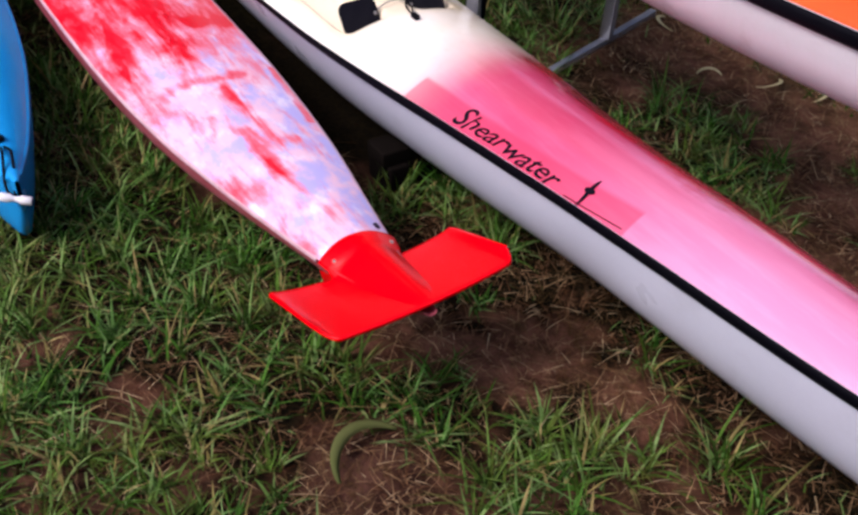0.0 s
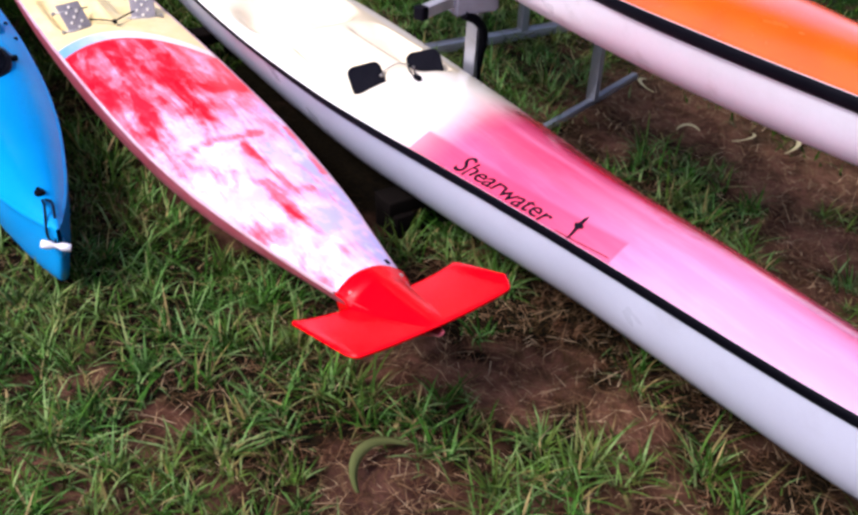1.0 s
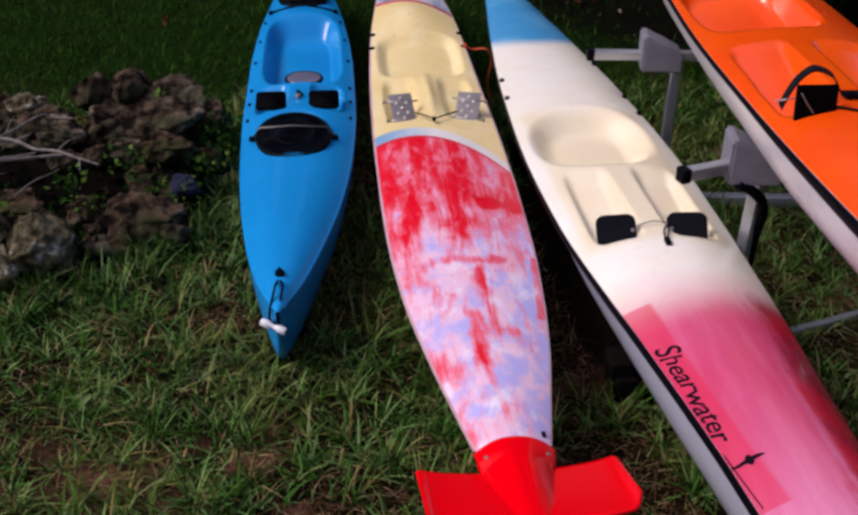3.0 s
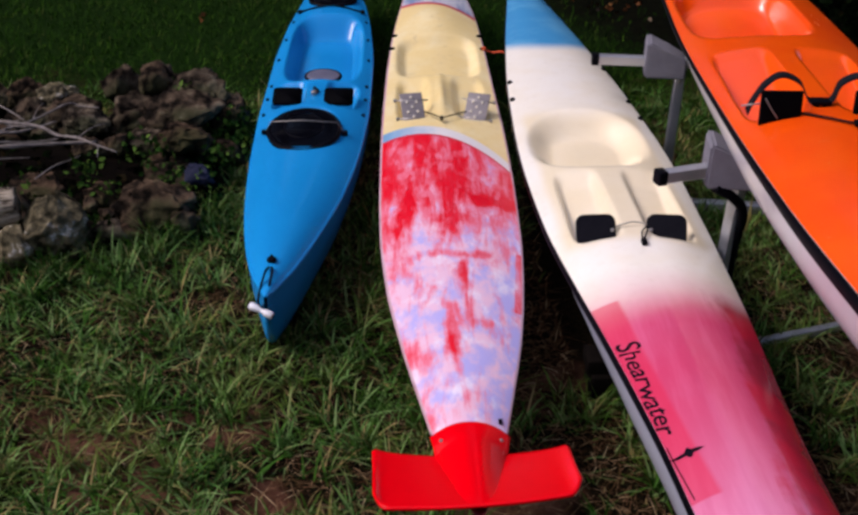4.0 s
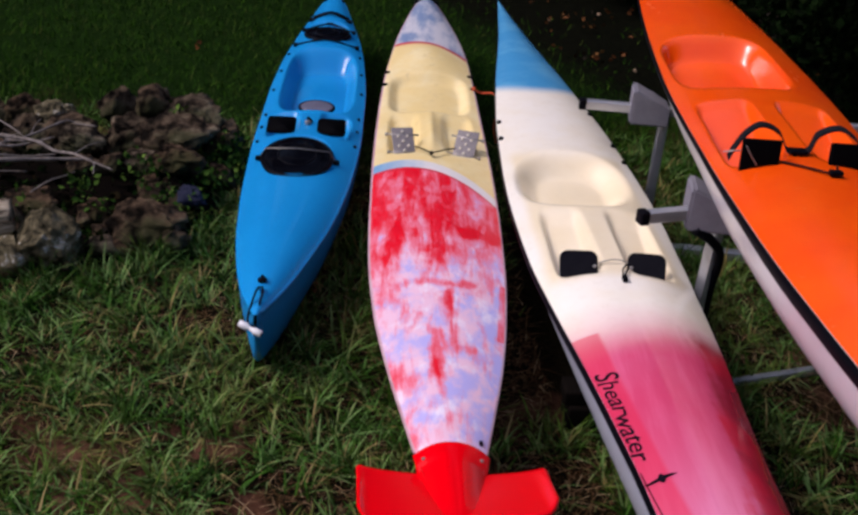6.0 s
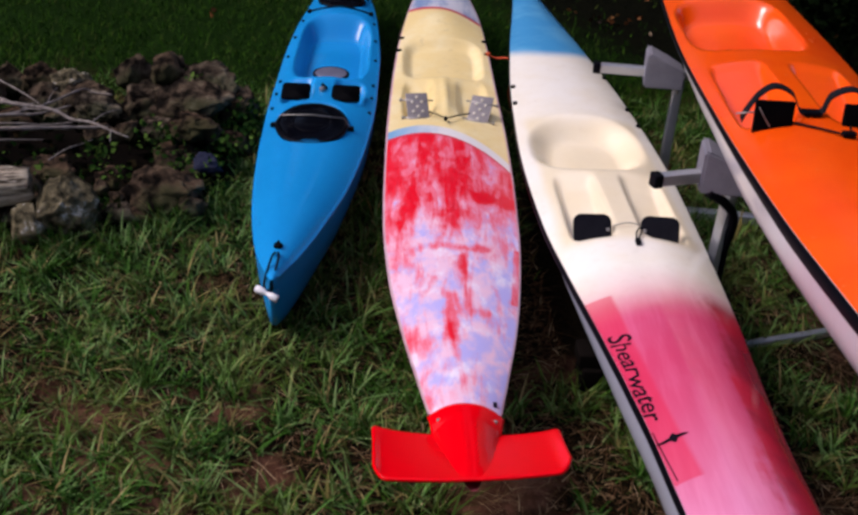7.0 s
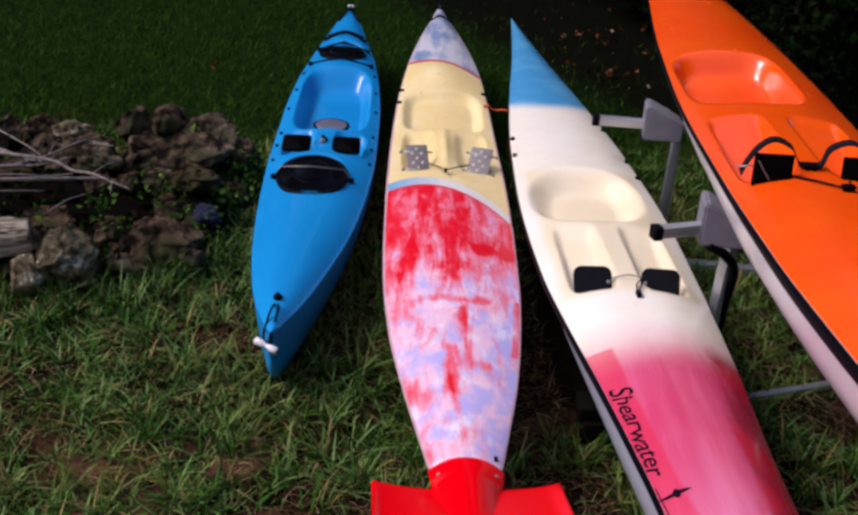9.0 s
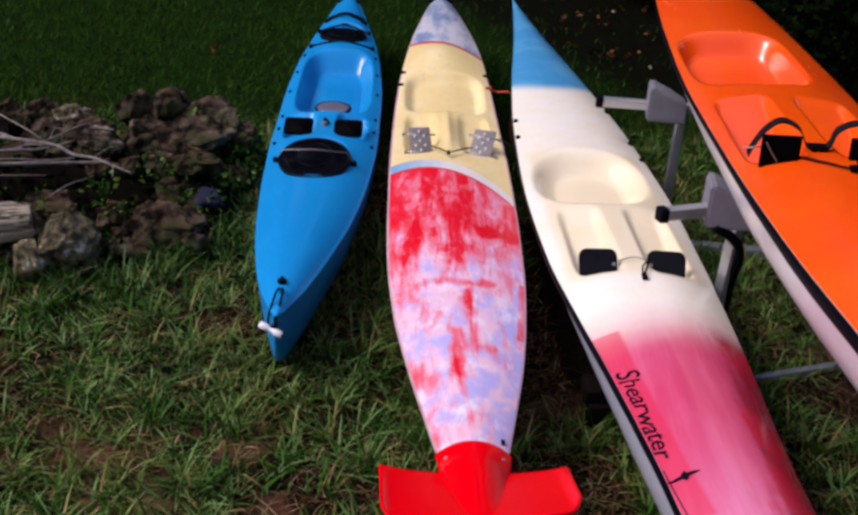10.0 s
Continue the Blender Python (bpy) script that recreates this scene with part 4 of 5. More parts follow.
def rack(name, origin, turn, z, legs, span, blockx, label, lean):
    """A trestle: top bar on two legs, foot bar on the ground, carpeted block below the ski."""
    r = thing(name, (*origin, FLOOR), label, "boat rack", "ski racks")
    rot = pose(0, 0, 0, 0, 0, turn)
    h = z - FLOOR
    thick, wide = (0.026, 0.028) if turn > 0 else (0.045, 0.037)

    def bar(n, size, at, bevel=0.004, material=ALU, text="", parent=r):
        return part(n, box(size, rot @ Matrix.Translation(at), bevel), material, parent, text)

    top = bar("top_bar", (span[1] - span[0], 0.033, 0.037), ((span[0] + span[1]) / 2, 0, h))
    for e, s in ((span[0], -1), (span[1], 1)):
        bar("end_cap", (0.030, 0.040, 0.044), (e + s * 0.010, 0, h), 0.006, BLACK_RUBBER, "black plastic end cap", top)
    bar("foot_bar", (legs[1] - legs[0] + 0.5, thick, thick), ((legs[0] + legs[1]) / 2 + 0.1, lean, thick / 2 + 0.004))
    for x in legs:
        a, b = Vector((x, lean, thick)), Vector((x, 0.0, h - 0.018))
        slope = math.degrees(math.atan2(lean, b.z - a.z))
        leg = part("leg", box((wide, 0.046, (b - a).length), rot @ Matrix.Translation((a + b) / 2) @ pose(0, 0, 0, slope, 0, 0), 0.004), ALU, r)
        bar("bolt", (0.012, 0.058, 0.012), (x, 0, h - 0.07), 0.003, STEEL, "", leg)
    # wedge-shaped block under the bilge
    bm = bmesh.new()
    prof = [(-0.075, -0.050), (0.085, -0.050), (0.085, 0.020), (0.02, 0.055), (-0.065, 0.095), (-0.075, 0.088)]
    vs = [[bm.verts.new((a, d, b)) for a, b in prof] for d in (-0.065, 0.065)]
    bm.faces.new(vs[0][::-1])
    bm.faces.new(vs[1])
    for i in range(len(prof)):
        j = (i + 1) % len(prof)
        bm.faces.new((vs[0][i], vs[0][j], vs[1][j], vs[1][i]))
    bmesh.ops.bevel(bm, geom=bm.edges[:], offset=0.008, segments=2, affect="EDGES")
    bm.transform(rot @ Matrix.Translation((blockx, 0, h)) @ pose(0, 0, 0, 0, 0, -turn - 8))
    part("padded_block", bm, CARPET, r, "grey carpeted block cradling the hull", smooth=False)
    return r, rot, h


R1, ROT1, H1 = rack("ski_rack", (1.10, 1.145), 17.5, 0.715, (-0.08, 0.79), (-0.352, 1.03), -0.125, "galvanised tube rack with a grey padded block, carrying the orange ski", 0.03)
part("black_hose", tube(bend([ROT1 @ Vector((-0.19, -0.035, H1 - 0.045)), ROT1 @ Vector((-0.125, -0.045, H1 - 0.085)), ROT1 @ Vector((-0.070, -0.030, H1 - 0.16)), ROT1 @ Vector((-0.062, 0.000, H1 - 0.32)), ROT1 @ Vector((-0.052, 0.010, 0.06))]), 0.016), BLACK_RUBBER, R1, "black rubber hose tied to the leg")
R2, ROT2, H2 = rack("ski_rack", (1.10, 2.23), -6.5, 0.645, (0.0, 0.92), (-0.330, 1.03), -0.07, "galvanised tube rack further back under the orange ski", 0.02)


# ---- blue kayak ----
def blue_kayak():
    base = (-0.42, 2.6, FLOOR)
    ys = [1.09, 1.16, 1.30, 1.50, 1.87, 2.31, 2.77, 3.25, 3.75, 4.08, 4.45, 4.82, 5.07]
    cx = [-0.447, -0.446, -0.443, -0.436, -0.420, -0.408, -0.402, -0.400, -0.400, -0.398, -0.400, -0.402, -0.400]
    craft = Craft(base, ys, cx,
                  [0.006, 0.030, 0.076, 0.122, 0.182, 0.222, 0.240, 0.240, 0.218, 0.184, 0.124, 0.058, 0.006],
                  [0.262, 0.262, 0.260, 0.256, 0.246, 0.240, 0.244, 0.256, 0.276, 0.292, 0.318, 0.348, 0.365],
                  [0.004, 0.016, 0.034, 0.050, 0.062, 0.064, 0.054, 0.044, 0.046, 0.050, 0.044, 0.026, 0.004],
                  [0.200, 0.040, 0.012, 0.000, -0.010, -0.014, -0.014, -0.012, 0.000, 0.030, 0.090, 0.190, 0.330],
                  full="full", power=2.4,
                  wells=[well_box(-0.590, -0.205, 2.93, 3.90, 0.125, 0.06, 0.1, roundness=4.5),
                         well_box(-0.600, -0.445, 2.64, 2.95, 0.07, 0.03, 0.4, roundness=5),
                         well_box(-0.360, -0.205, 2.64, 2.95, 0.07, 0.03, 0.4, roundness=5),
                         well_box(-0.570, -0.270, 2.17, 2.62, 0.02, 0.02, 0.0, roundness=2.2),
                         well_box(-0.530, -0.270, 4.00, 4.34, 0.03, 0.03, 0.0, roundness=3),
                         hump(-0.387, 3.07, 0.10, 0.085, 0.075)])
    k = thing("kayak", base, "blue plastic sit-on-top kayak with black hatches, lying on the grass", "kayak", "skis on the lawn")
    craft.deck_mesh("deck", BLUE_PLASTIC, k, "bright blue moulded deck", nu=360, nv=65)
    craft.hull_mesh("hull", BLUE_PLASTIC, k)
    for s in (-1, 1):
        craft.strip_mesh("edge_lip", BLUE_PLASTIC, k, s, h=0.02, out=0.008, lo=1.12, hi=4.94, nu=140)

    def hatch(name, c, rx, ry, lift, dome, text):
        n, m, P = 15, 36, []
        cz = float(craft.deck(*c))
        for i in range(n):
            r = 1 - i / (n - 1)
            prof = dome * (1 - r ** 3) if r < 0.86 else dome * 0.15 + 0.012 * math.sin((1 - r) / 0.14 * math.pi)
            for j in range(m):
                a = 2 * math.pi * j / m
                P.append((c[0] + rx * max(r, 0.001) * math.cos(a) - base[0], c[1] + ry * max(r, 0.001) * math.sin(a) - base[1], cz + lift + prof - base[2]))
        lid = raw(name, P, grid_faces(n, m, close=True), GLOSS_BLACK, k, text)
        ring = []
        for j in range(m + 1):
            a = 2 * math.pi * j / m
            ring.append((c[0] + rx * math.cos(a) - base[0], c[1] + ry * math.sin(a) - base[1], cz + lift + 0.004 - base[2]))
        part("hatch_rim", tube(ring, 0.011, 8), BLACK_RUBBER, lid)
        part("hatch_ridge", tube([(c[0] + rx * 0.55 * math.cos(a) - base[0], c[1] + ry * 0.55 * math.sin(a) - base[1], cz + lift + dome * 0.80 - base[2]) for a in np.linspace(0, 2 * math.pi, 33)], 0.004, 6), BLACK_RUBBER, lid)
        return lid

    hatch("bow_hatch", (-0.421, 2.360), 0.146, 0.220, 0.008, 0.026, "black rubber hatch cover with a cord across it")
    hatch("rear_hatch", (-0.400, 4.12), 0.125, 0.125, 0.014, 0.022, "small black rubber rear hatch")
    # cord and its knobs across the bow hatch
    a, b = Vector((-0.588 - base[0], 2.365 - base[1], 0.283 - base[2])), Vector((-0.252 - base[0], 2.345 - base[1], 0.288 - base[2]))
    part("hatch_cord", tube([a, a.lerp(b, 0.09) + Vector((0, 0, 0.048)), a.lerp(b, 0.5) + Vector((0, 0, 0.056)), a.lerp(b, 0.91) + Vector((0, 0, 0.048)), b], 0.0019), STEEL, k, "taut pale cord")
    for p in (a, b):
        part("cord_hook", box((0.028, 0.022, 0.018), Matrix.Translation(p), 0.005), BLACK_RUBBER, k)
    # foot rests
    for xc in (-0.525, -0.295):
        m4 = Matrix.Translation((xc - base[0], 2.722 - base[1], 0.303 - base[2])) @ pose(0, 0, 0, 14, 0, 0)
        part("foot_rest", plate(0.132, 0.128, 0.014, 0.020, m4), MATT_BLACK, k, "black foot rest")
    part("footwell_fitting", disc(0.014, 0.02, Matrix.Translation(craft.local(-0.408, 2.76, 0.008)), 0.004, 12), STEEL, k)
    part("fitting_lever", box((0.012, 0.05, 0.012), Matrix.Translation(craft.local(-0.402, 2.80, 0.01)) @ pose(0, 0, 0, 0, 0, 25), 0.003), BLACK_RUBBER, k)
    lid = Matrix.Translation(craft.local(-0.387, 3.060, 0.018)) @ pose(0, 0, 0, 6, 0, 0)
    cover = part("drain_lid", disc(0.080, 0.020, lid, 0.008, 32, 0.80), GREY_LID, k, "oval smoky-grey lid in the seat")
    part("lid_rim", tube([lid @ Vector((0.084 * math.cos(a), 0.068 * math.sin(a), 0.002)) for a in np.linspace(0, 2 * math.pi, 33)], 0.007, 8), BLACK_RUBBER, cover)
    # rim eyelets
    for y in (2.62, 2.80, 2.96, 3.30, 3.58, 3.84):
        for s in (-1, 1):
            x = float(craft.cx(y) + s * (craft.hw(y) * 0.93))
            part("rim_eyelet", disc(0.008, 0.012, Matrix.Translation(craft.local(x, y, 0.003)), 0.002, 10), BLACK_RUBBER, k)
    # bungee lacing behind the seat
    rows = (3.97, 4.22, 4.40)

    def side(y, s, f=0.88):
        x = float(craft.cx(y) + s * craft.hw(y) * f)
        return craft.local(x, y, 0.010)

    for i, y in enumerate(rows):
        y2 = rows[i + 1] if i + 1 < len(rows) else y + 0.05
        for p, q in ((side(y, -1), side(y2, 1)), (side(y, 1), side(y2, -1))):
            if i == 0:
                continue
            c = craft.local((p.x + q.x) / 2 + base[0], (p.y + q.y) / 2 + base[1], 0.014)
            part("bungee_cord", tube(bend([p, c, q], 8), 0.0055), BLACK_RUBBER, k)
        for s in (-1, 1):
            part("cord_guide", box((0.022, 0.034, 0.016), Matrix.Translation(side(y, s)), 0.004), BLACK_RUBBER, k)
    for y in (3.97, 4.46):
        part("bungee_cord", tube(bend([side(y, -1), craft.local(float(craft.cx(y)), y, 0.012), side(y, 1)], 8), 0.0055), BLACK_RUBBER, k)
    # bow fitting, cord and toggle
    eye = craft.local(-0.444, 1.272, 0.004)
    part("bow_eyelet", disc(0.016, 0.014, Matrix.Translation(eye), 0.004, 14), BLACK_RUBBER, k, "black bow fitting")
    part("bow_eyelet_bar", box((0.010, 0.036, 0.012), Matrix.Translation(eye + Vector((0.004, 0, 0.006))) @ pose(0, 0, 0, 0, 0, 20), 0.003), BLACK_RUBBER, k)
    tog = Vector((-0.462 - base[0], 1.085 - base[1], 0.215 - base[2]))
    for dx in (-0.012, 0.012):
        part("toggle_cord", tube(bend([eye + Vector((dx * 0.4, -0.045, -0.002)), eye + Vector((dx, -0.10, 0.006)), tog + Vector((dx, 0.03, 0.025)), tog]), 0.0042), BLACK_RUBBER, k)
    tm = Matrix.Translation(tog) @ pose(0, 0, 0, 0, 0, -24) @ pose(0, 0, 0, 0, 104, 0)
    grip = part("carry_toggle", tube([tm @ Vector((0, 0, z)) for z in (-0.043, -0.040, -0.016, -0.006, 0.006, 0.016, 0.040, 0.043)], 0.0125, 16, [0.8, 1, 1, 0.62, 0.62, 1, 1, 0.8]), WHITE_PLASTIC, k, "white plastic carry toggle")
    part("toggle_bore", disc(0.0075, 0.003, tm @ Matrix.Translation((0, 0, 0.0425)), 0, 12), BLACK_RUBBER, grip)
    end = craft.local(-0.400, 4.97, 0.006)
    part("stern_eyelet", disc(0.013, 0.014, Matrix.Translation(end), 0.004, 12), BLACK_RUBBER, k)
    part("stern_toggle", disc(0.009, 0.042, Matrix.Translation(end + Vector((0.0, 0.05, 0.012))) @ pose(0, 0, 0, 0, 90, 10), 0.003, 14), WHITE_PLASTIC, k, "white plastic stern toggle")
    for s in (-1, 1):
        part("stern_cord", tube(bend([side(4.76, s), craft.local(-0.400 + s * 0.020, 4.88, 0.016), end + Vector((0.0, 0.04, 0.012))]), 0.006), BLACK_RUBBER, k)
    return craft


BLUE = blue_kayak()


# ---- rock pile with dead wood ----
def rock(name, at, size, seed, material=ROCK, label="rough dark brown rock in the heap", turn=0.0, fine=4):
    bm = bmesh.new()
    bmesh.ops.create_icosphere(bm, subdivisions=fine, radius=1.0)
    o = Vector((seed * 3.7, seed * 1.3, seed * 7.1))
    rnd = random.Random(int(seed * 1000))
    cuts = []
    for _ in range(13):
        q = Vector((rnd.gauss(0, 1), rnd.gauss(0, 1), rnd.gauss(0, 1))).normalized()
        cuts.append((q, rnd.uniform(0.55, 0.90)))
    for v in bm.verts:
        n = v.co.normalized()
        p = n * (1 + 0.40 * noise.noise(n * 1.5 + o))
        for q, d in cuts:
            over = p.dot(q) - d
            if over > 0:
                p -= q * over * 0.92
        p *= 1 + 0.17 * noise.noise(n * 3.6 + o) + 0.07 * noise.noise(n * 8 + o) + 0.025 * noise.noise(n * 19 + o)
        v.co = Vector((p.x * size[0], p.y * size[1], p.z * size[2])) * 1.12
    bm.transform(pose(0, 0, 0, 12 * math.sin(seed), 10 * math.cos(seed * 2), turn))
    mid = sum((v.co for v in bm.verts), Vector()) / len(bm.verts)
    bm.transform(Matrix.Translation(-mid))
    ob = part(name, bm, material)
    ob.location = at
    return tagged(ob, label, "rock", "rocks in the heap")


def rock_heap():
    rnd = random.Random(11)
    brown = "broad brown boulder lying in the heap"
    pale = "pale-topped boulder with lichen at the heap's edge"
    # centre, half width, half height
    for x, y, z, w, h, mat, text in (
            (-1.18, 3.02, 0.26, 0.088, 0.088, ROCK, brown), (-0.98, 3.02, 0.21, 0.165, 0.105, ROCK, ""), (-1.02, 2.76, 0.20, 0.182, 0.098, ROCK, brown), (-0.98, 2.53, 0.19, 0.128, 0.066, ROCK, "ribbed brown rock with a broken edge"),
            (-1.38, 3.14, 0.20, 0.085, 0.095, ROCK, ""), (-1.66, 3.06, 0.15, 0.101, 0.085, PALE_ROCK, "grey rock with pale lichen in the heap"), (-1.81, 3.08, 0.15, 0.108, 0.090, ROCK, ""), (-1.95, 3.07, 0.15, 0.095, 0.090, ROCK, ""),
            (-1.47, 2.78, 0.15, 0.118, 0.064, ROCK, ""), (-1.27, 2.56, 0.14, 0.060, 0.050, ROCK, ""), (-1.02, 2.09, 0.08, 0.145, 0.105, ROCK, brown), (-0.90, 2.03, 0.04, 0.072, 0.060, ROCK, ""),
            (-1.35, 1.85, 0.09, 0.118, 0.130, PALE_ROCK, pale), (-1.49, 1.78, 0.05, 0.080, 0.092, PALE_ROCK, "grey rock with pale lichen in the heap"), (-1.53, 2.22, 0.08, 0.125, 0.060, ROCK, ""), (-1.25, 2.18, 0.06, 0.085, 0.070, ROCK, ""),
            (-2.05, 2.94, 0.14, 0.115, 0.105, ROCK, ""), (-1.82, 2.20, 0.08, 0.102, 0.100, ROCK, ""), (-0.92, 3.10, 0.08, 0.075, 0.080, ROCK, ""), (-0.82, 2.92, 0.13, 0.105, 0.085, ROCK, ""), (-1.72, 1.85, 0.06, 0.095, 0.095, ROCK, ""),
            (-2.12, 2.60, 0.09, 0.13, 0.11, ROCK, ""), (-2.30, 2.75, 0.08, 0.12, 0.10, ROCK, ""), (-2.10, 2.15, 0.07, 0.12, 0.10, ROCK, ""), (-2.35, 2.35, 0.07, 0.12, 0.10, ROCK, ""), (-0.80, 2.66, 0.05, 0.075, 0.07, ROCK, ""),
            (-1.25, 2.88, 0.12, 0.150, 0.110, ROCK, ""), (-1.55, 2.95, 0.11, 0.140, 0.100, ROCK, ""), (-1.13, 2.62, 0.11, 0.120, 0.090, ROCK, ""), (-1.75, 2.90, 0.10, 0.130, 0.100, ROCK, ""), (-1.40, 2.60, 0.07, 0.120, 0.080, ROCK, "")):
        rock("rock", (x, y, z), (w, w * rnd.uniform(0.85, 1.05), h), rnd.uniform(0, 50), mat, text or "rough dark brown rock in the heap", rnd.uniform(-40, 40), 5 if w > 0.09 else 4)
    for _ in range(60):
        a, q = rnd.uniform(0, 2 * math.pi), rnd.uniform(0.6, 1.05)
        x, y = -1.50 + 0.66 * q * math.cos(a), 2.45 + 0.58 * q * math.sin(a)
        r = rnd.uniform(0.03, 0.085)
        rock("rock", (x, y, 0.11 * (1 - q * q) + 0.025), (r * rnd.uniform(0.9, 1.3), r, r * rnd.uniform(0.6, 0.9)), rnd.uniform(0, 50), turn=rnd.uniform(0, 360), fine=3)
    rock("rock", (-0.87, 2.28, 0.12), (0.066, 0.055, 0.044), 8.2, BLUE_STONE, "small dark bluish stone in the heap")
    # mound that fills the gaps with painted shade
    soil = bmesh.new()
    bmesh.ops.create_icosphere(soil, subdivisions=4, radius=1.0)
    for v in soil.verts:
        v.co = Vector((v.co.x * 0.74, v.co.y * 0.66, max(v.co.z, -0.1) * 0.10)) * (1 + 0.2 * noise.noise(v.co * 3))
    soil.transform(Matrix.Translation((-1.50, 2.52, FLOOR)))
    tagged(part("soil_mound", soil, SHADE_SOIL), "earth under the rocks, coloured black for the shade between them", "soil", kind="stuff")


rock_heap()


def branch(points, r, label="bare grey dead branch on the rock heap", twigs=(), z=0.26):
    points = [(x, y, z + 0.010 * math.sin(3.0 * i + x * 9)) for i, (x, y) in enumerate(points)]
    pts, r = bend(points, 7), r * 0.62
    n = len(pts)
    root = Vector(points[0])
    b = thing("dead_branch", root, label, "branch", "dead branches")
    tap = [1.0 - 0.60 * i / (n - 1) + 0.14 * math.sin(i * 2.3) for i in range(n)]
    part("stem", tube([Vector(p) - root for p in pts], r, 9, tap), TWIG, b)
    for i, d, L in twigs:
        p = Vector(pts[i]) - root
        d = Vector(d).normalized() * L
        part("twig", tube(bend([p, p + d * 0.5 + Vector((0, 0, 0.012)), p + d], 5), r * 0.42, 6, [1 - 0.06 * k for k in range(11)]), TWIG, b)


branch([(-1.98, 2.22), (-1.74, 2.41), (-1.62, 2.56), (-1.51, 2.71), (-1.46, 2.73), (-1.36, 2.68)], 0.012, twigs=((14, (0.1, 0.6, 0.2), 0.12),))
branch([(-2.00, 2.30), (-1.73, 2.40), (-1.63, 2.44), (-1.50, 2.51)], 0.014, twigs=((8, (0.5, 0.6, 0.2), 0.12),))
branch([(-1.86, 2.53), (-1.58, 2.46), (-1.47, 2.40), (-1.37, 2.35), (-1.26, 2.26), (-1.18, 2.23)], 0.015, "forked grey dead branch on the rock heap", twigs=((21, (0.5, 0.6, 0.1), 0.15), (28, (0.1, -0.6, -0.1), 0.09)))
branch([(-2.00, 2.22), (-1.70, 2.30), (-1.57, 2.33), (-1.44, 2.33)], 0.008)
branch([(-2.10, 2.37), (-1.61, 2.44), (-1.34, 2.49)], 0.022, "thick dark dead branch on the rock heap", z=0.18)
branch([(-2.05, 2.93), (-1.80, 2.71), (-1.70, 2.60), (-1.64, 2.52)], 0.007)
branch([(-1.95, 2.25), (-1.71, 2.31), (-1.58, 2.35)], 0.007, z=0.18)
branch([(-1.50, 2.14), (-1.45, 2.23), (-1.41, 2.31), (-1.37, 2.35)], 0.006, z=0.18)
branch([(-2.05, 2.72), (-1.79, 2.56), (-1.70, 2.49), (-1.61, 2.45)], 0.013)


def log_piece():
    bm = tube(bend([(-0.19, 0, 0.07), (-0.06, 0.008, 0.075), (0.05, 0.0, 0.07), (0.15, 0.01, 0.068)], 8), 0.064, 20)
    for v in bm.verts:
        v.co += Vector((0.5, 1, 1)) * 0.028 * noise.noise(Vector((v.co.x * 5, v.co.y * 24, v.co.z * 24)))
        if abs(v.co.x - 0.15) < 0.03:
            v.co.x += 0.02 * noise.noise(v.co * 40)
    b = part("log", bm, LOG)
    b.matrix_world = Matrix.Translation((-1.65, 1.89, 0.095)) @ pose(0, 0, 0, 0, -3, 10)
    tagged(b, "pale weathered split log lying on the rocks", "log")


log_piece()


# ---- grass, straw and leaves ----
def blades(name, bases, az, length, width, lean, material, label, category, seg=3, droop=0.5):
    """Tapered, bent blades as one mesh."""
    n = len(bases)
    base, d = np.array(bases), np.stack([np.cos(az), np.sin(az), np.zeros(n)], -1)
    side = np.stack([-np.sin(az), np.cos(az), np.zeros(n)], -1)
    V = np.zeros((n, 2 * seg + 1, 3))
    for k in range(seg + 1):
        t = k / seg
        out = lean * (t * 0.6 + droop * t * t) * length
        up = length * (t - 0.35 * lean * t * t) * np.sqrt(np.maximum(0.04, 1 - (lean * 0.75) ** 2))
        c = base + d * out[:, None]
        c[:, 2] += up
        w = width * (1 - 0.75 * t ** 1.5) / 2
        if k < seg:
            V[:, 2 * k] = c - side * w[:, None]
            V[:, 2 * k + 1] = c + side * w[:, None]
        else:
            V[:, 2 * seg] = c
    per = 2 * seg + 1
    off = (np.arange(n) * per)[:, None]
    quads = np.concatenate([off + np.array([[2 * k, 2 * k + 1, 2 * k + 3, 2 * k + 2]]) for k in range(seg - 1)])
    tris = off + np.array([[2 * seg - 2, 2 * seg - 1, 2 * seg]])
    me = bpy.data.meshes.new(name)
    loops = np.concatenate([quads.ravel(), tris.ravel()])
    starts = np.concatenate([np.arange(len(quads)) * 4, len(quads) * 4 + np.arange(len(tris)) * 3])
    me.vertices.add(n * per)
    me.vertices.foreach_set("co", V.reshape(-1))
    me.loops.add(len(loops))
    me.loops.foreach_set("vertex_index", loops.astype(np.int32))
    me.polygons.add(len(starts))
    me.polygons.foreach_set("loop_start", starts.astype(np.int32))
    me.update(calc_edges=True)
    me.validate()
    ob = finish(name, me, material, None, label, smooth=True)
    return tagged(ob, category=category, kind="stuff")


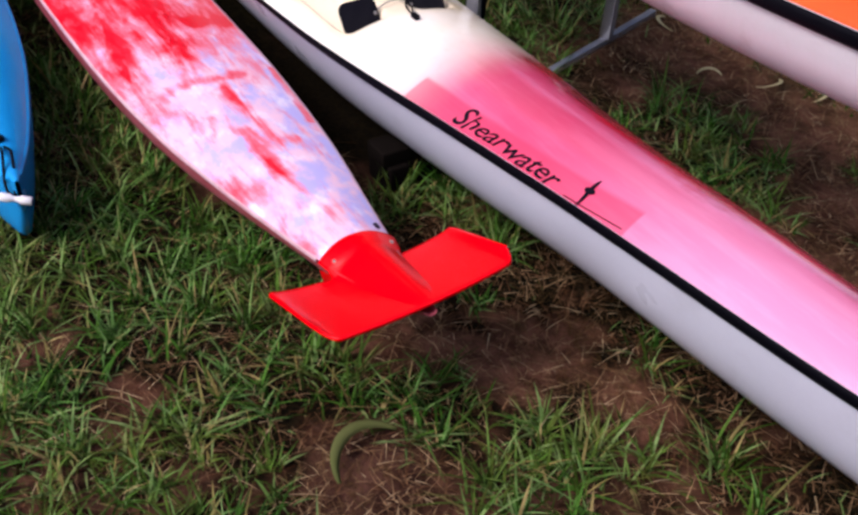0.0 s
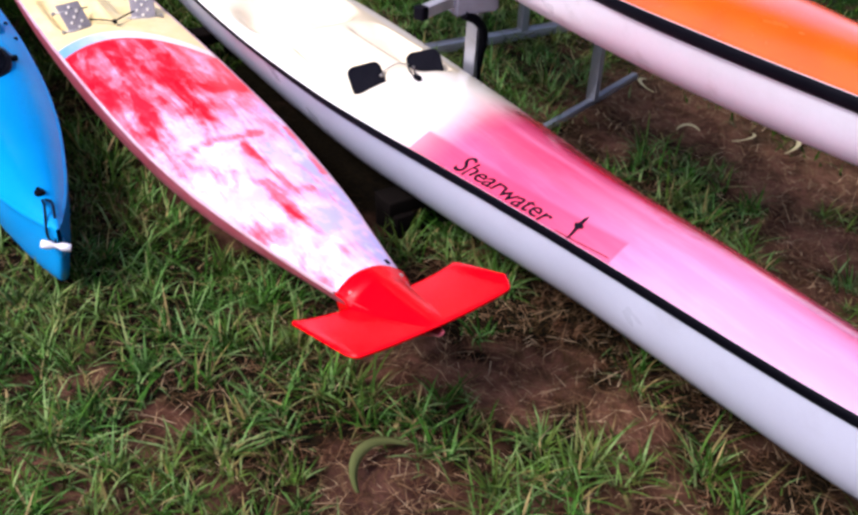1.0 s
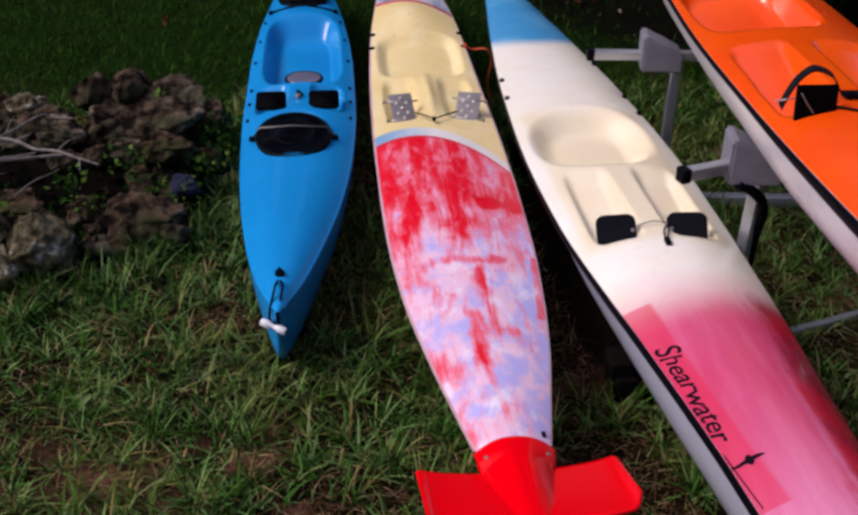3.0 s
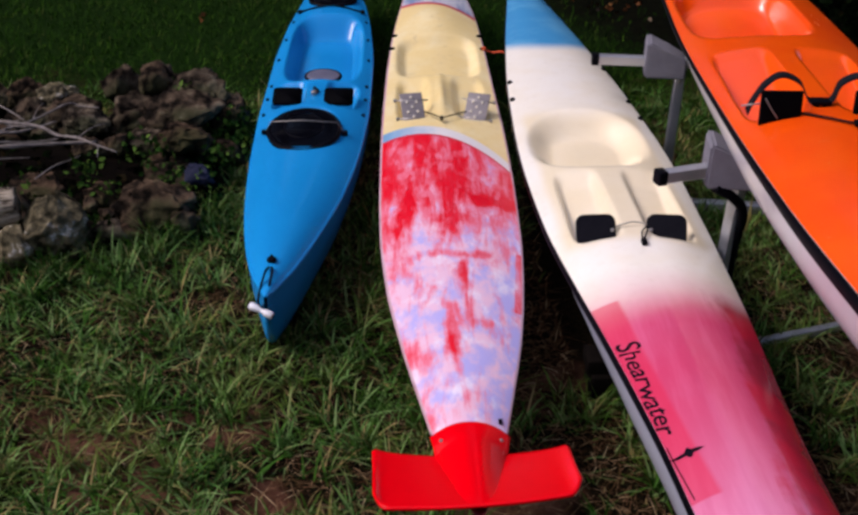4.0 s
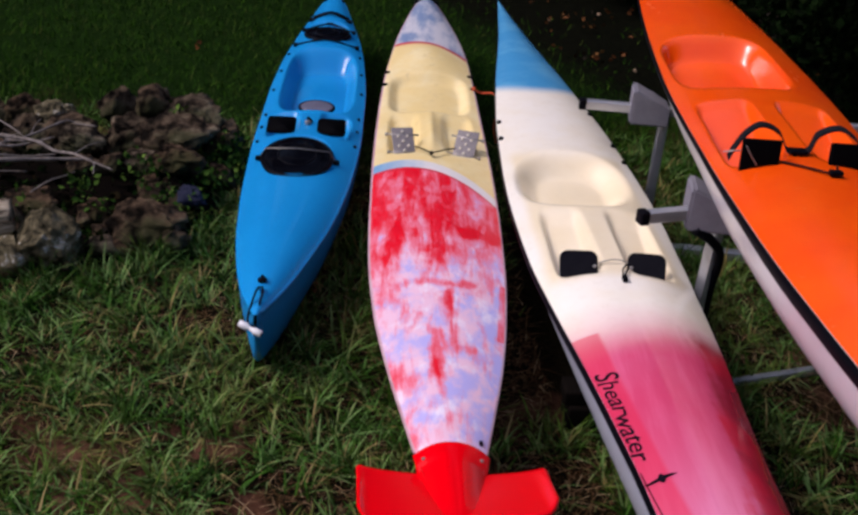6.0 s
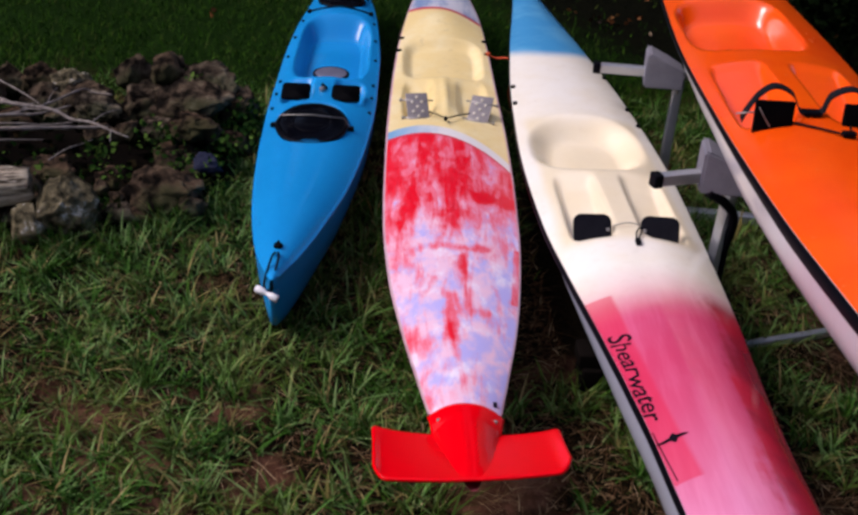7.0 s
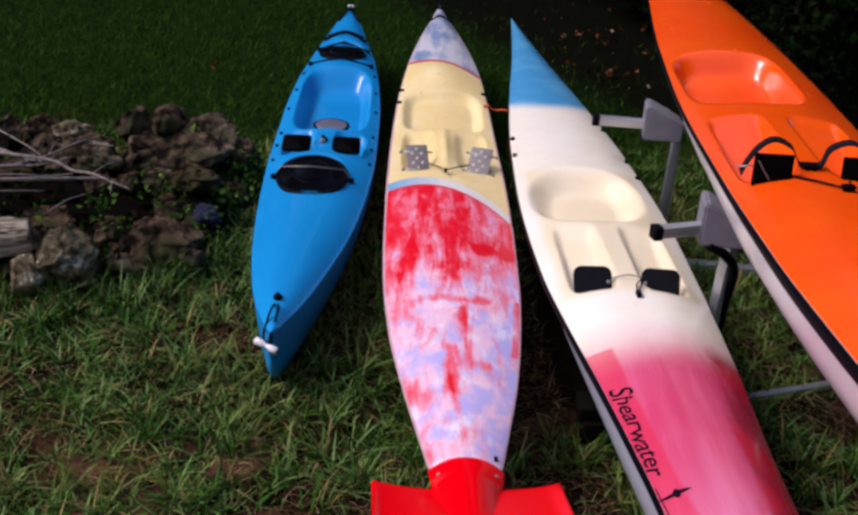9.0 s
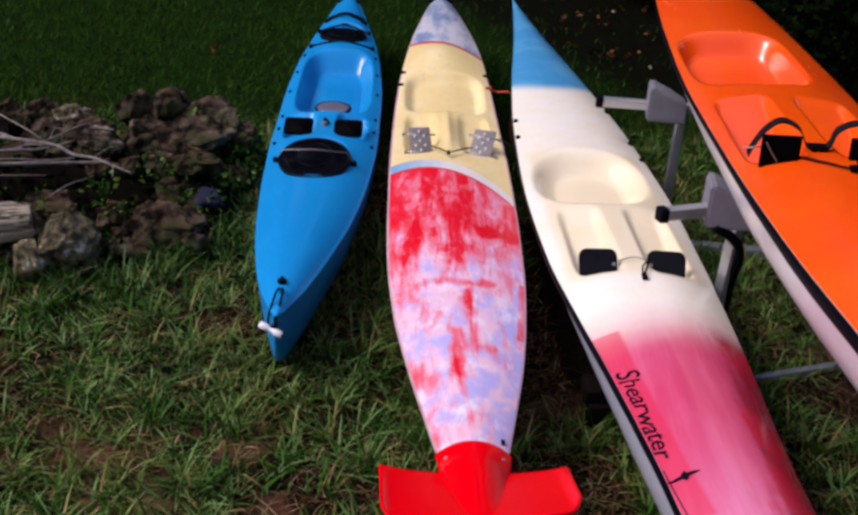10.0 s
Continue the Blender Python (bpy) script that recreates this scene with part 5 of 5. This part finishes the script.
def cover(x, y):
    """How much grass grows at a place, 0 to 1."""
    c = 0.52 + 0.80 * noise.noise((x * 1.3, y * 1.3, 0.4)) + 0.60 * noise.noise((x * 4.1, y * 4.1, 2.4))
    for bx, by, r in BARE:
        d = math.hypot(x - bx, y - by) / r + 0.9 * noise.noise((x * 5.5, y * 5.5, bx * 7)) - 0.1
        c -= 0.95 * max(0.0, 1 - abs(d) * d * 0.6)
    # a green clump beside the dug spot; thin grass along the hulls, so near-black soil deepens their shade
    c += 0.75 * math.exp(-((x - 0.36) / 0.20) ** 2 - ((y + 0.22) / 0.15) ** 2)
    if 0.95 < x < 1.75 and y < 1.3:
        c -= 0.55 * min(1.0, (x - 0.95) / 0.1, (1.75 - x) / 0.25, (1.3 - y) / 0.3)
    if 0.26 < x < 0.66 and 0.28 < y < 2.4:
        c -= 0.50 * min(1.0, (y - 0.28) / 0.15)
    return c + 0.35 * min(1.0, max(0.0, (y - 1.2) / 2.0)) + 0.35 * min(1.0, max(0.0, (-0.1 - x)))


def under(x, y, grow=0.0):
    """Whether a place lies hidden below a craft or the rocks."""
    for c in (RED, WHITE, BLUE):
        if c.y0 + 0.25 < y < c.y1 - 0.2 and abs(x - float(c.cx(y))) < float(c.hw(y)) * 0.6 - grow and float(c.keel(y)) < 0.12:
            return True
    return False


def grow():
    rnd = np.random.default_rng(5)
    P, A, L, W, N = [], [], [], [], []

    def add(x, y, az, ln, w, lean):
        P.append((x, y, ground_z(x, y) - 0.004))
        A.append(az), L.append(ln), W.append(w), N.append(lean)

    # coarse tufts
    for _ in range(5600):
        x, y = rnd.uniform(-2.4, 2.3), rnd.uniform(-1.0, 3.6)
        c = cover(x, y)
        if c < 0.35 or under(x, y) or rnd.random() > c + 0.15:
            continue
        k = int(rnd.integers(7, 20))
        size = rnd.uniform(0.5, 1.35) * (0.85 if y > 1.5 else 1.0)
        for _ in range(k):
            az = rnd.uniform(0, 2 * math.pi)
            add(x + rnd.normal(0, 0.014), y + rnd.normal(0, 0.014), az, size * rnd.uniform(0.04, 0.12), rnd.uniform(0.0040, 0.0100), rnd.uniform(0.45, 1.22))
    # a few large open tufts
    for _ in range(330):
        x, y = rnd.uniform(-1.8, 1.9), rnd.uniform(-0.8, 2.2)
        if under(x, y) or cover(x, y) < 0.22:
            continue
        for _ in range(int(rnd.integers(14, 30))):
            add(x + rnd.normal(0, 0.02), y + rnd.normal(0, 0.02), rnd.uniform(0, 2 * math.pi), rnd.uniform(0.08, 0.18), rnd.uniform(0.005, 0.0095), rnd.uniform(0.3, 1.0))
    # long blades along the foot of the rocks
    for i in range(46):
        a = math.pi * (0.98 + 0.92 * rnd.random())
        x, y = -1.42 + rnd.uniform(0.60, 0.76) * math.cos(a), 2.32 + rnd.uniform(0.56, 0.72) * math.sin(a)
        for _ in range(int(rnd.integers(8, 20))):
            add(x + rnd.normal(0, 0.03), y + rnd.normal(0, 0.03), rnd.uniform(0, 2 * math.pi), rnd.uniform(0.08, 0.20), rnd.uniform(0.003, 0.007), rnd.uniform(0.2, 0.9))
    # short turf between
    for _ in range(85000):
        x, y = rnd.uniform(-4.0, 3.8), rnd.uniform(-2.4, 3.4)
        c = cover(x, y) * max(0.0, 1 - max(0.0, abs(x + 0.1) - 2.4) / 1.5) * max(0.0, 1 - max(0.0, -1.1 - y) / 1.3)
        if rnd.random() > c * 0.9 + 0.03 or under(x, y):
            continue
        add(x, y, rnd.uniform(0, 2 * math.pi), rnd.uniform(0.02, 0.075), rnd.uniform(0.0025, 0.006), rnd.uniform(0.45, 1.28))
    blades("grass", P, np.array(A), np.array(L), np.array(W), np.array(N), GRASS, "coarse green grass in tufts with thin spots", "grass")
    # lawn further off, its blades toned dark for the background shade
    P, A, L, W, N = [], [], [], [], []
    for _ in range(120000):
        y = 2.8 + 9.2 * rnd.random() ** 1.3
        x = rnd.uniform(-2.2 - 0.75 * (y - 2), 2.0 + 0.55 * (y - 2))
        if y > 4.1 and x + 0.55 * y + 0.3 * noise.noise((x * 2, y * 2, 1.0)) > 3.5 and rnd.random() > 0.04 + 0.5 * max(0.0, 4.4 - x - 0.55 * y):
            continue
        if math.hypot((x + 1.52) / 0.75, (y - 2.5) / 0.65) < 1 or rnd.random() > 0.75 + 0.5 * noise.noise((x * 1.2, y * 1.2, 9.0)):
            continue
        add(x, y, rnd.uniform(0, 2 * math.pi), rnd.uniform(0.03, 0.075), rnd.uniform(0.004, 0.008), rnd.uniform(0.3, 1.1))
    for _ in range(70000):
        x, y = rnd.uniform(-6.0, 6.5), rnd.uniform(-5.5, 4.5)
        if (-2.3 < x < 2.2 and -1.0 < y) or (-3.9 < x < 0.2 and -4.1 < y < -1.2) or rnd.random() > 0.7 + 0.6 * noise.noise((x * 1.2, y * 1.2, 9.0)):
            continue
        add(x, y, rnd.uniform(0, 2 * math.pi), rnd.uniform(0.03, 0.09), rnd.uniform(0.006, 0.012), rnd.uniform(0.3, 1.1))
    blades("lawn_grass", P, np.array(A), np.array(L), np.array(W), np.array(N), FINE_GRASS, "short green lawn behind the boats, toned dark for shade", "grass", seg=2)
    # dry straw and thatch lying on the soil
    P, A, L, W, N = [], [], [], [], []
    for _ in range(95000):
        x, y = rnd.uniform(-2.2, 2.3), rnd.uniform(-1.1, 3.0)
        c = cover(x, y)
        if rnd.random() > 0.95 - 0.80 * c or under(x, y):
            continue
        P.append((x, y, ground_z(x, y) + rnd.uniform(0.0, 0.012)))
        A.append(rnd.uniform(0, 2 * math.pi)), L.append(rnd.uniform(0.06, 0.13) if rnd.random() < 0.06 else rnd.uniform(0.012, 0.060)), W.append(rnd.uniform(0.0010, 0.0028)), N.append(rnd.uniform(1.15, 1.32))
    blades("straw", P, np.array(A), np.array(L), np.array(W), np.array(N), STRAW, "dry brown straw scattered on bare soil", "straw", seg=2)


grow()


def leaf_cloud(name, places, size, material, label, category, seed, flat=0.0):
    """Many small pointed leaves as one mesh."""
    rnd = np.random.default_rng(seed)
    vs, fs = [], []
    for p in places:
        s = size * rnd.uniform(0.6, 1.3)
        d = rnd.normal(size=3)
        d[2] *= 1 - flat
        d /= np.linalg.norm(d) + 1e-6
        u = rnd.normal(size=3)
        u[2] *= 1 - flat * 0.7
        u = np.cross(d, u)
        u /= np.linalg.norm(u) + 1e-6
        n = np.cross(d, u) * 0.16 * s
        k = len(vs)
        p = np.array(p)
        vs += [p, p + d * s * 0.45 + u * s * 0.36 + n, p + d * s, p + d * s * 0.45 - u * s * 0.36 + n]
        fs += [(k, k + 1, k + 2), (k, k + 2, k + 3)]
    ob = raw(name, vs, fs, material, None, label)
    return tagged(ob, category=category, kind="stuff")


def leaves():
    rnd = np.random.default_rng(8)
    spots = []
    for cx, cy, cz, r, k in ((-0.95, 2.22, 0.14, 0.08, 70), (-1.08, 2.36, 0.20, 0.08, 70), (-0.82, 2.44, 0.14, 0.08, 70), (-0.78, 2.70, 0.14, 0.09, 80), (-0.76, 2.86, 0.15, 0.07, 60), (-1.24, 2.14, 0.14, 0.06, 40),
                             (-1.30, 2.20, 0.20, 0.05, 40), (-0.80, 2.15, 0.06, 0.08, 60), (-1.62, 2.12, 0.12, 0.10, 50), (-1.62, 1.68, 0.06, 0.08, 40), (-1.03, 2.88, 0.29, 0.03, 14), (-1.22, 1.98, 0.05, 0.07, 40)):
        for _ in range(k):
            q = rnd.normal(size=3) * r * 0.6
            spots.append((cx + q[0], cy + q[1], max(0.01, cz + q[2] * 0.8)))
    leaf_cloud("creeper", spots, 0.030, LEAF, "green creeper leaves growing over the rocks", "creeper", 3)
    spots = []
    for _ in range(110):
        x, y = rnd.uniform(0.75, 4.5), rnd.uniform(4.4, 7.5)
        if x + 0.55 * (y - 4.4) > 1.5:
            spots.append((x, y, 0.02 + rnd.uniform(0, 0.02)))
    for cx, cy, k in ((1.34, 5.04, 13), (1.33, 6.05, 9), (1.50, 5.75, 6), (1.75, 6.2, 5)):
        for _ in range(k):
            spots.append((cx + rnd.normal(0, 0.10), cy + rnd.normal(0, 0.07), 0.02 + rnd.uniform(0, 0.03)))
    leaf_cloud("fallen_leaves", spots, 0.045, FALLEN, "brown fallen leaves under the shrubs", "leaves", 5, flat=0.85)
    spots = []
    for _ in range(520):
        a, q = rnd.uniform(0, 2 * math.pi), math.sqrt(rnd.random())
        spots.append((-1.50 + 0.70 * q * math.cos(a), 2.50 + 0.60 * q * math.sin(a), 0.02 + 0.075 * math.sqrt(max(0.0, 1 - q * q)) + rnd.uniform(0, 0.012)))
    leaf_cloud("leaf_litter", spots, 0.045, LITTER, "leaf litter between the rocks, darkened for their shade", "leaves", 9, flat=0.5)
    leaf_cloud("fallen_leaves", [(-1.27, 4.70, 0.05), (-1.25, 4.70, 0.055), (-1.262, 4.69, 0.06)], 0.075, FALLEN, "single orange fallen leaf on the lawn", "leaf", 6, flat=0.7)


leaves()


def curled_leaf(at, turn, size, material, label):
    P, n = [], 22
    for i in range(n):
        t = i / (n - 1)
        a = math.pi * (0.98 - 0.72 * t)
        c = Vector((0.062 + 0.085 * math.cos(a), 0.089 * math.sin(a), 0.02 + 0.02 * math.sin(math.pi * t)))
        w = 0.0105 * math.sin(math.pi * min(1, t * 0.9 + 0.06)) ** 0.7
        r = Vector((math.cos(a), math.sin(a), 0.35)).normalized()
        P += [c - r * w, c + Vector((0, 0, 0.003)), c + r * w]
    ob = raw("curled_leaf", P, grid_faces(n, 3), material, None)
    sol = ob.modifiers.new("thickness", "SOLIDIFY")
    sol.thickness = 0.0008
    ob.matrix_world = Matrix.Translation((*at, ground_z(*at) + 0.004)) @ pose(0, 0, 0, 0, 0, turn) @ Matrix.Scale(size, 4)
    return tagged(ob, label, "leaf", "curled leaves on the lawn")


OLIVE_LEAF = plain("dry_olive_leaf", (0.065, 0.082, 0.022), (0.105, 0.115, 0.040), 0.8)
PALE_LEAF = plain("dry_pale_leaf", (0.34, 0.31, 0.14), (0.46, 0.40, 0.22), 0.8)
curled_leaf((-0.055, -0.060), 0, 1.35, OLIVE_LEAF, "long curled olive leaf lying on the bare soil")
for at, turn, size in (((2.14, 1.34), 40, 0.9), ((2.20, 0.86), 160, 0.8), ((2.28, 0.76), 200, 1.0), ((1.98, 1.02), 300, 0.6)):
    curled_leaf(at, turn, size, PALE_LEAF, "pale dry strap leaf curled on the bare soil")


# ---- shrubs and closing surroundings ----
def shrub(x, y, r, h, seed, label="dense dark shrub at the edge of the lawn"):
    rnd = np.random.default_rng(seed)
    s = thing("shrub", (x, y, FLOOR), label, "shrub", "shrubs along the lawn")
    for i in range(6):
        a = rnd.uniform(0, 2 * math.pi)
        e = Vector((math.cos(a) * r * 0.5, math.sin(a) * r * 0.5, h * rnd.uniform(0.5, 0.8)))
        part("stem", tube(bend([(0.05 * math.cos(a), 0.05 * math.sin(a), -0.02), e * 0.45 + Vector((0, 0, 0.1)), e], 5), 0.022, 7, [1 - 0.07 * k for k in range(11)]), BARK, s)
    pts = []
    lobes = [(rnd.normal(0, r * 0.42), rnd.normal(0, r * 0.42), h * rnd.uniform(0.2, 0.85), r * rnd.uniform(0.3, 0.55)) for _ in range(11)]
    for lx, ly, lz, lr in lobes:
        for _ in range(900):
            d = rnd.normal(size=3)
            d *= lr * rnd.uniform(0.75, 1.05) / np.linalg.norm(d)
            pts.append((lx + d[0], ly + d[1], max(0.03, lz + d[2] * 0.9)))
    crown = leaf_cloud("crown", pts, 0.06, HEDGE, "small green leaves, toned near-black for the shade", "", seed + 1)
    for key in ("kind", "category"):
        if key in crown:
            del crown[key]
    crown.parent = s


for i, (x, y, r, h) in enumerate(((2.6, 5.2, 0.8, 1.5), (3.3, 4.2, 0.9, 1.7), (2.0, 6.9, 0.9, 1.6), (3.2, 6.3, 1.1, 2.2), (1.0, 8.2, 1.0, 1.8), (4.4, 5.2, 1.2, 2.4),
                                  (4.0, 3.0, 0.9, 1.7), (4.6, 7.5, 1.4, 2.6), (2.6, 8.6, 1.3, 2.5), (-1.0, 11.0, 1.4, 2.4), (-3.5, 11.6, 1.5, 2.6), (-6.0, 10.6, 1.5, 2.5), (0.9, 10.6, 1.4, 2.5))):
    shrub(x, y, r, h, 40 + 3 * i)


def sky_screen_trees():
    """Unseen trees ahead and to the right, added to block sky and darken reflections."""
    rnd = np.random.default_rng(77)
    spine = [(-16, 9), (-12, 12.5), (-8, 14), (-4.2, 14.5), (-0.6, 14.6), (3.0, 14.2), (6.8, 12.0), (8.4, 7.6), (10.0, 1.5), (8, -0.5), (8.5, -3)]
    for i, (x, y) in enumerate(spine):
        h = rnd.uniform(11.5, 14.0) if x < 7.5 else rnd.uniform(9.0, 10.5)
        # one crown is set high so that low sky reflects in the orange deck
        high = (x, y) == (8.4, 7.6)
        h, foot = (15.5, 0.60) if high else (h, 0.10)
        t = thing("tree", (x, y, FLOOR), "tall leafy tree out of view, added to screen the sky", "tree", "trees round the garden")
        part("trunk", tube(bend([(0, 0, -0.1), (0.15, 0.1, h * 0.3), (-0.1, 0.05, h * 0.75)], 6), 0.20, 10, [1 - 0.055 * k for k in range(13)]), BARK, t)
        for k in range(6):
            a, z = rnd.uniform(0, 2 * math.pi), h * rnd.uniform(max(0.25, foot - 0.1), 0.7)
            e = (1.6 * math.cos(a), 1.6 * math.sin(a), z + rnd.uniform(0.5, 1.2))
            part("limb", tube(bend([(0.05, 0.05, z), (e[0] * 0.5, e[1] * 0.5, z + 0.5), e], 5), 0.07, 7, [1 - 0.07 * q for q in range(11)]), BARK, t)
        pts = []
        for _ in range(24):
            c = np.array([rnd.normal(0, 1.3), rnd.normal(0, 1.0), h * rnd.uniform(foot, 0.93)])
            r = rnd.uniform(1.0, 1.7)
            for _ in range(230):
                d = rnd.normal(size=3)
                d *= r * rnd.uniform(0.6, 1.05) / np.linalg.norm(d)
                p = c + d
                pts.append((p[0], p[1], max(0.2, p[2])))
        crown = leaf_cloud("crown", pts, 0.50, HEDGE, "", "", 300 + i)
        for key in ("kind", "category", "label"):
            if key in crown:
                del crown[key]
        crown.parent = t


sky_screen_trees()


def terrace():
    """The raised terrace that the viewer stands on: a low base under stone slabs."""
    t = thing("terrace", (-1.85, -2.66, FLOOR), "raised terrace of weathered stone slabs", "terrace", kind="structure")
    part("base", box((4.2, 2.8, 0.46), Matrix.Translation((0, 0, 0.23)), 0.01), MORTAR, t)
    slab = None
    for i in range(7):
        for j in range(5):
            at = (-1.80 + 0.60 * i, -1.12 + 0.56 * j, 0.48)
            if slab is None:
                slab = part("slab", box((0.592, 0.552, 0.04), None, 0.006), STONE_CAP, t)
                slab.location = at
            else:
                ob = new("slab", slab.data)
                ob.parent, ob.location = t, at


terrace()


def sky_block_wall():
    """Unseen plain wall behind the viewer, added to cut the sky's fill light."""
    w = part("sky_block_wall", box((9.0, 0.24, 3.5), None, 0.01), plain("plastered_wall", (0.24, 0.225, 0.20), (0.31, 0.29, 0.26), 0.9, scale=2, fine=60, bump=0.3, dirt=0.2))
    w.location = (-1.0, -4.35, FLOOR + 1.75)
    tagged(w, "plain plastered wall out of view, added to block sky light", "wall", kind="structure")


sky_block_wall()
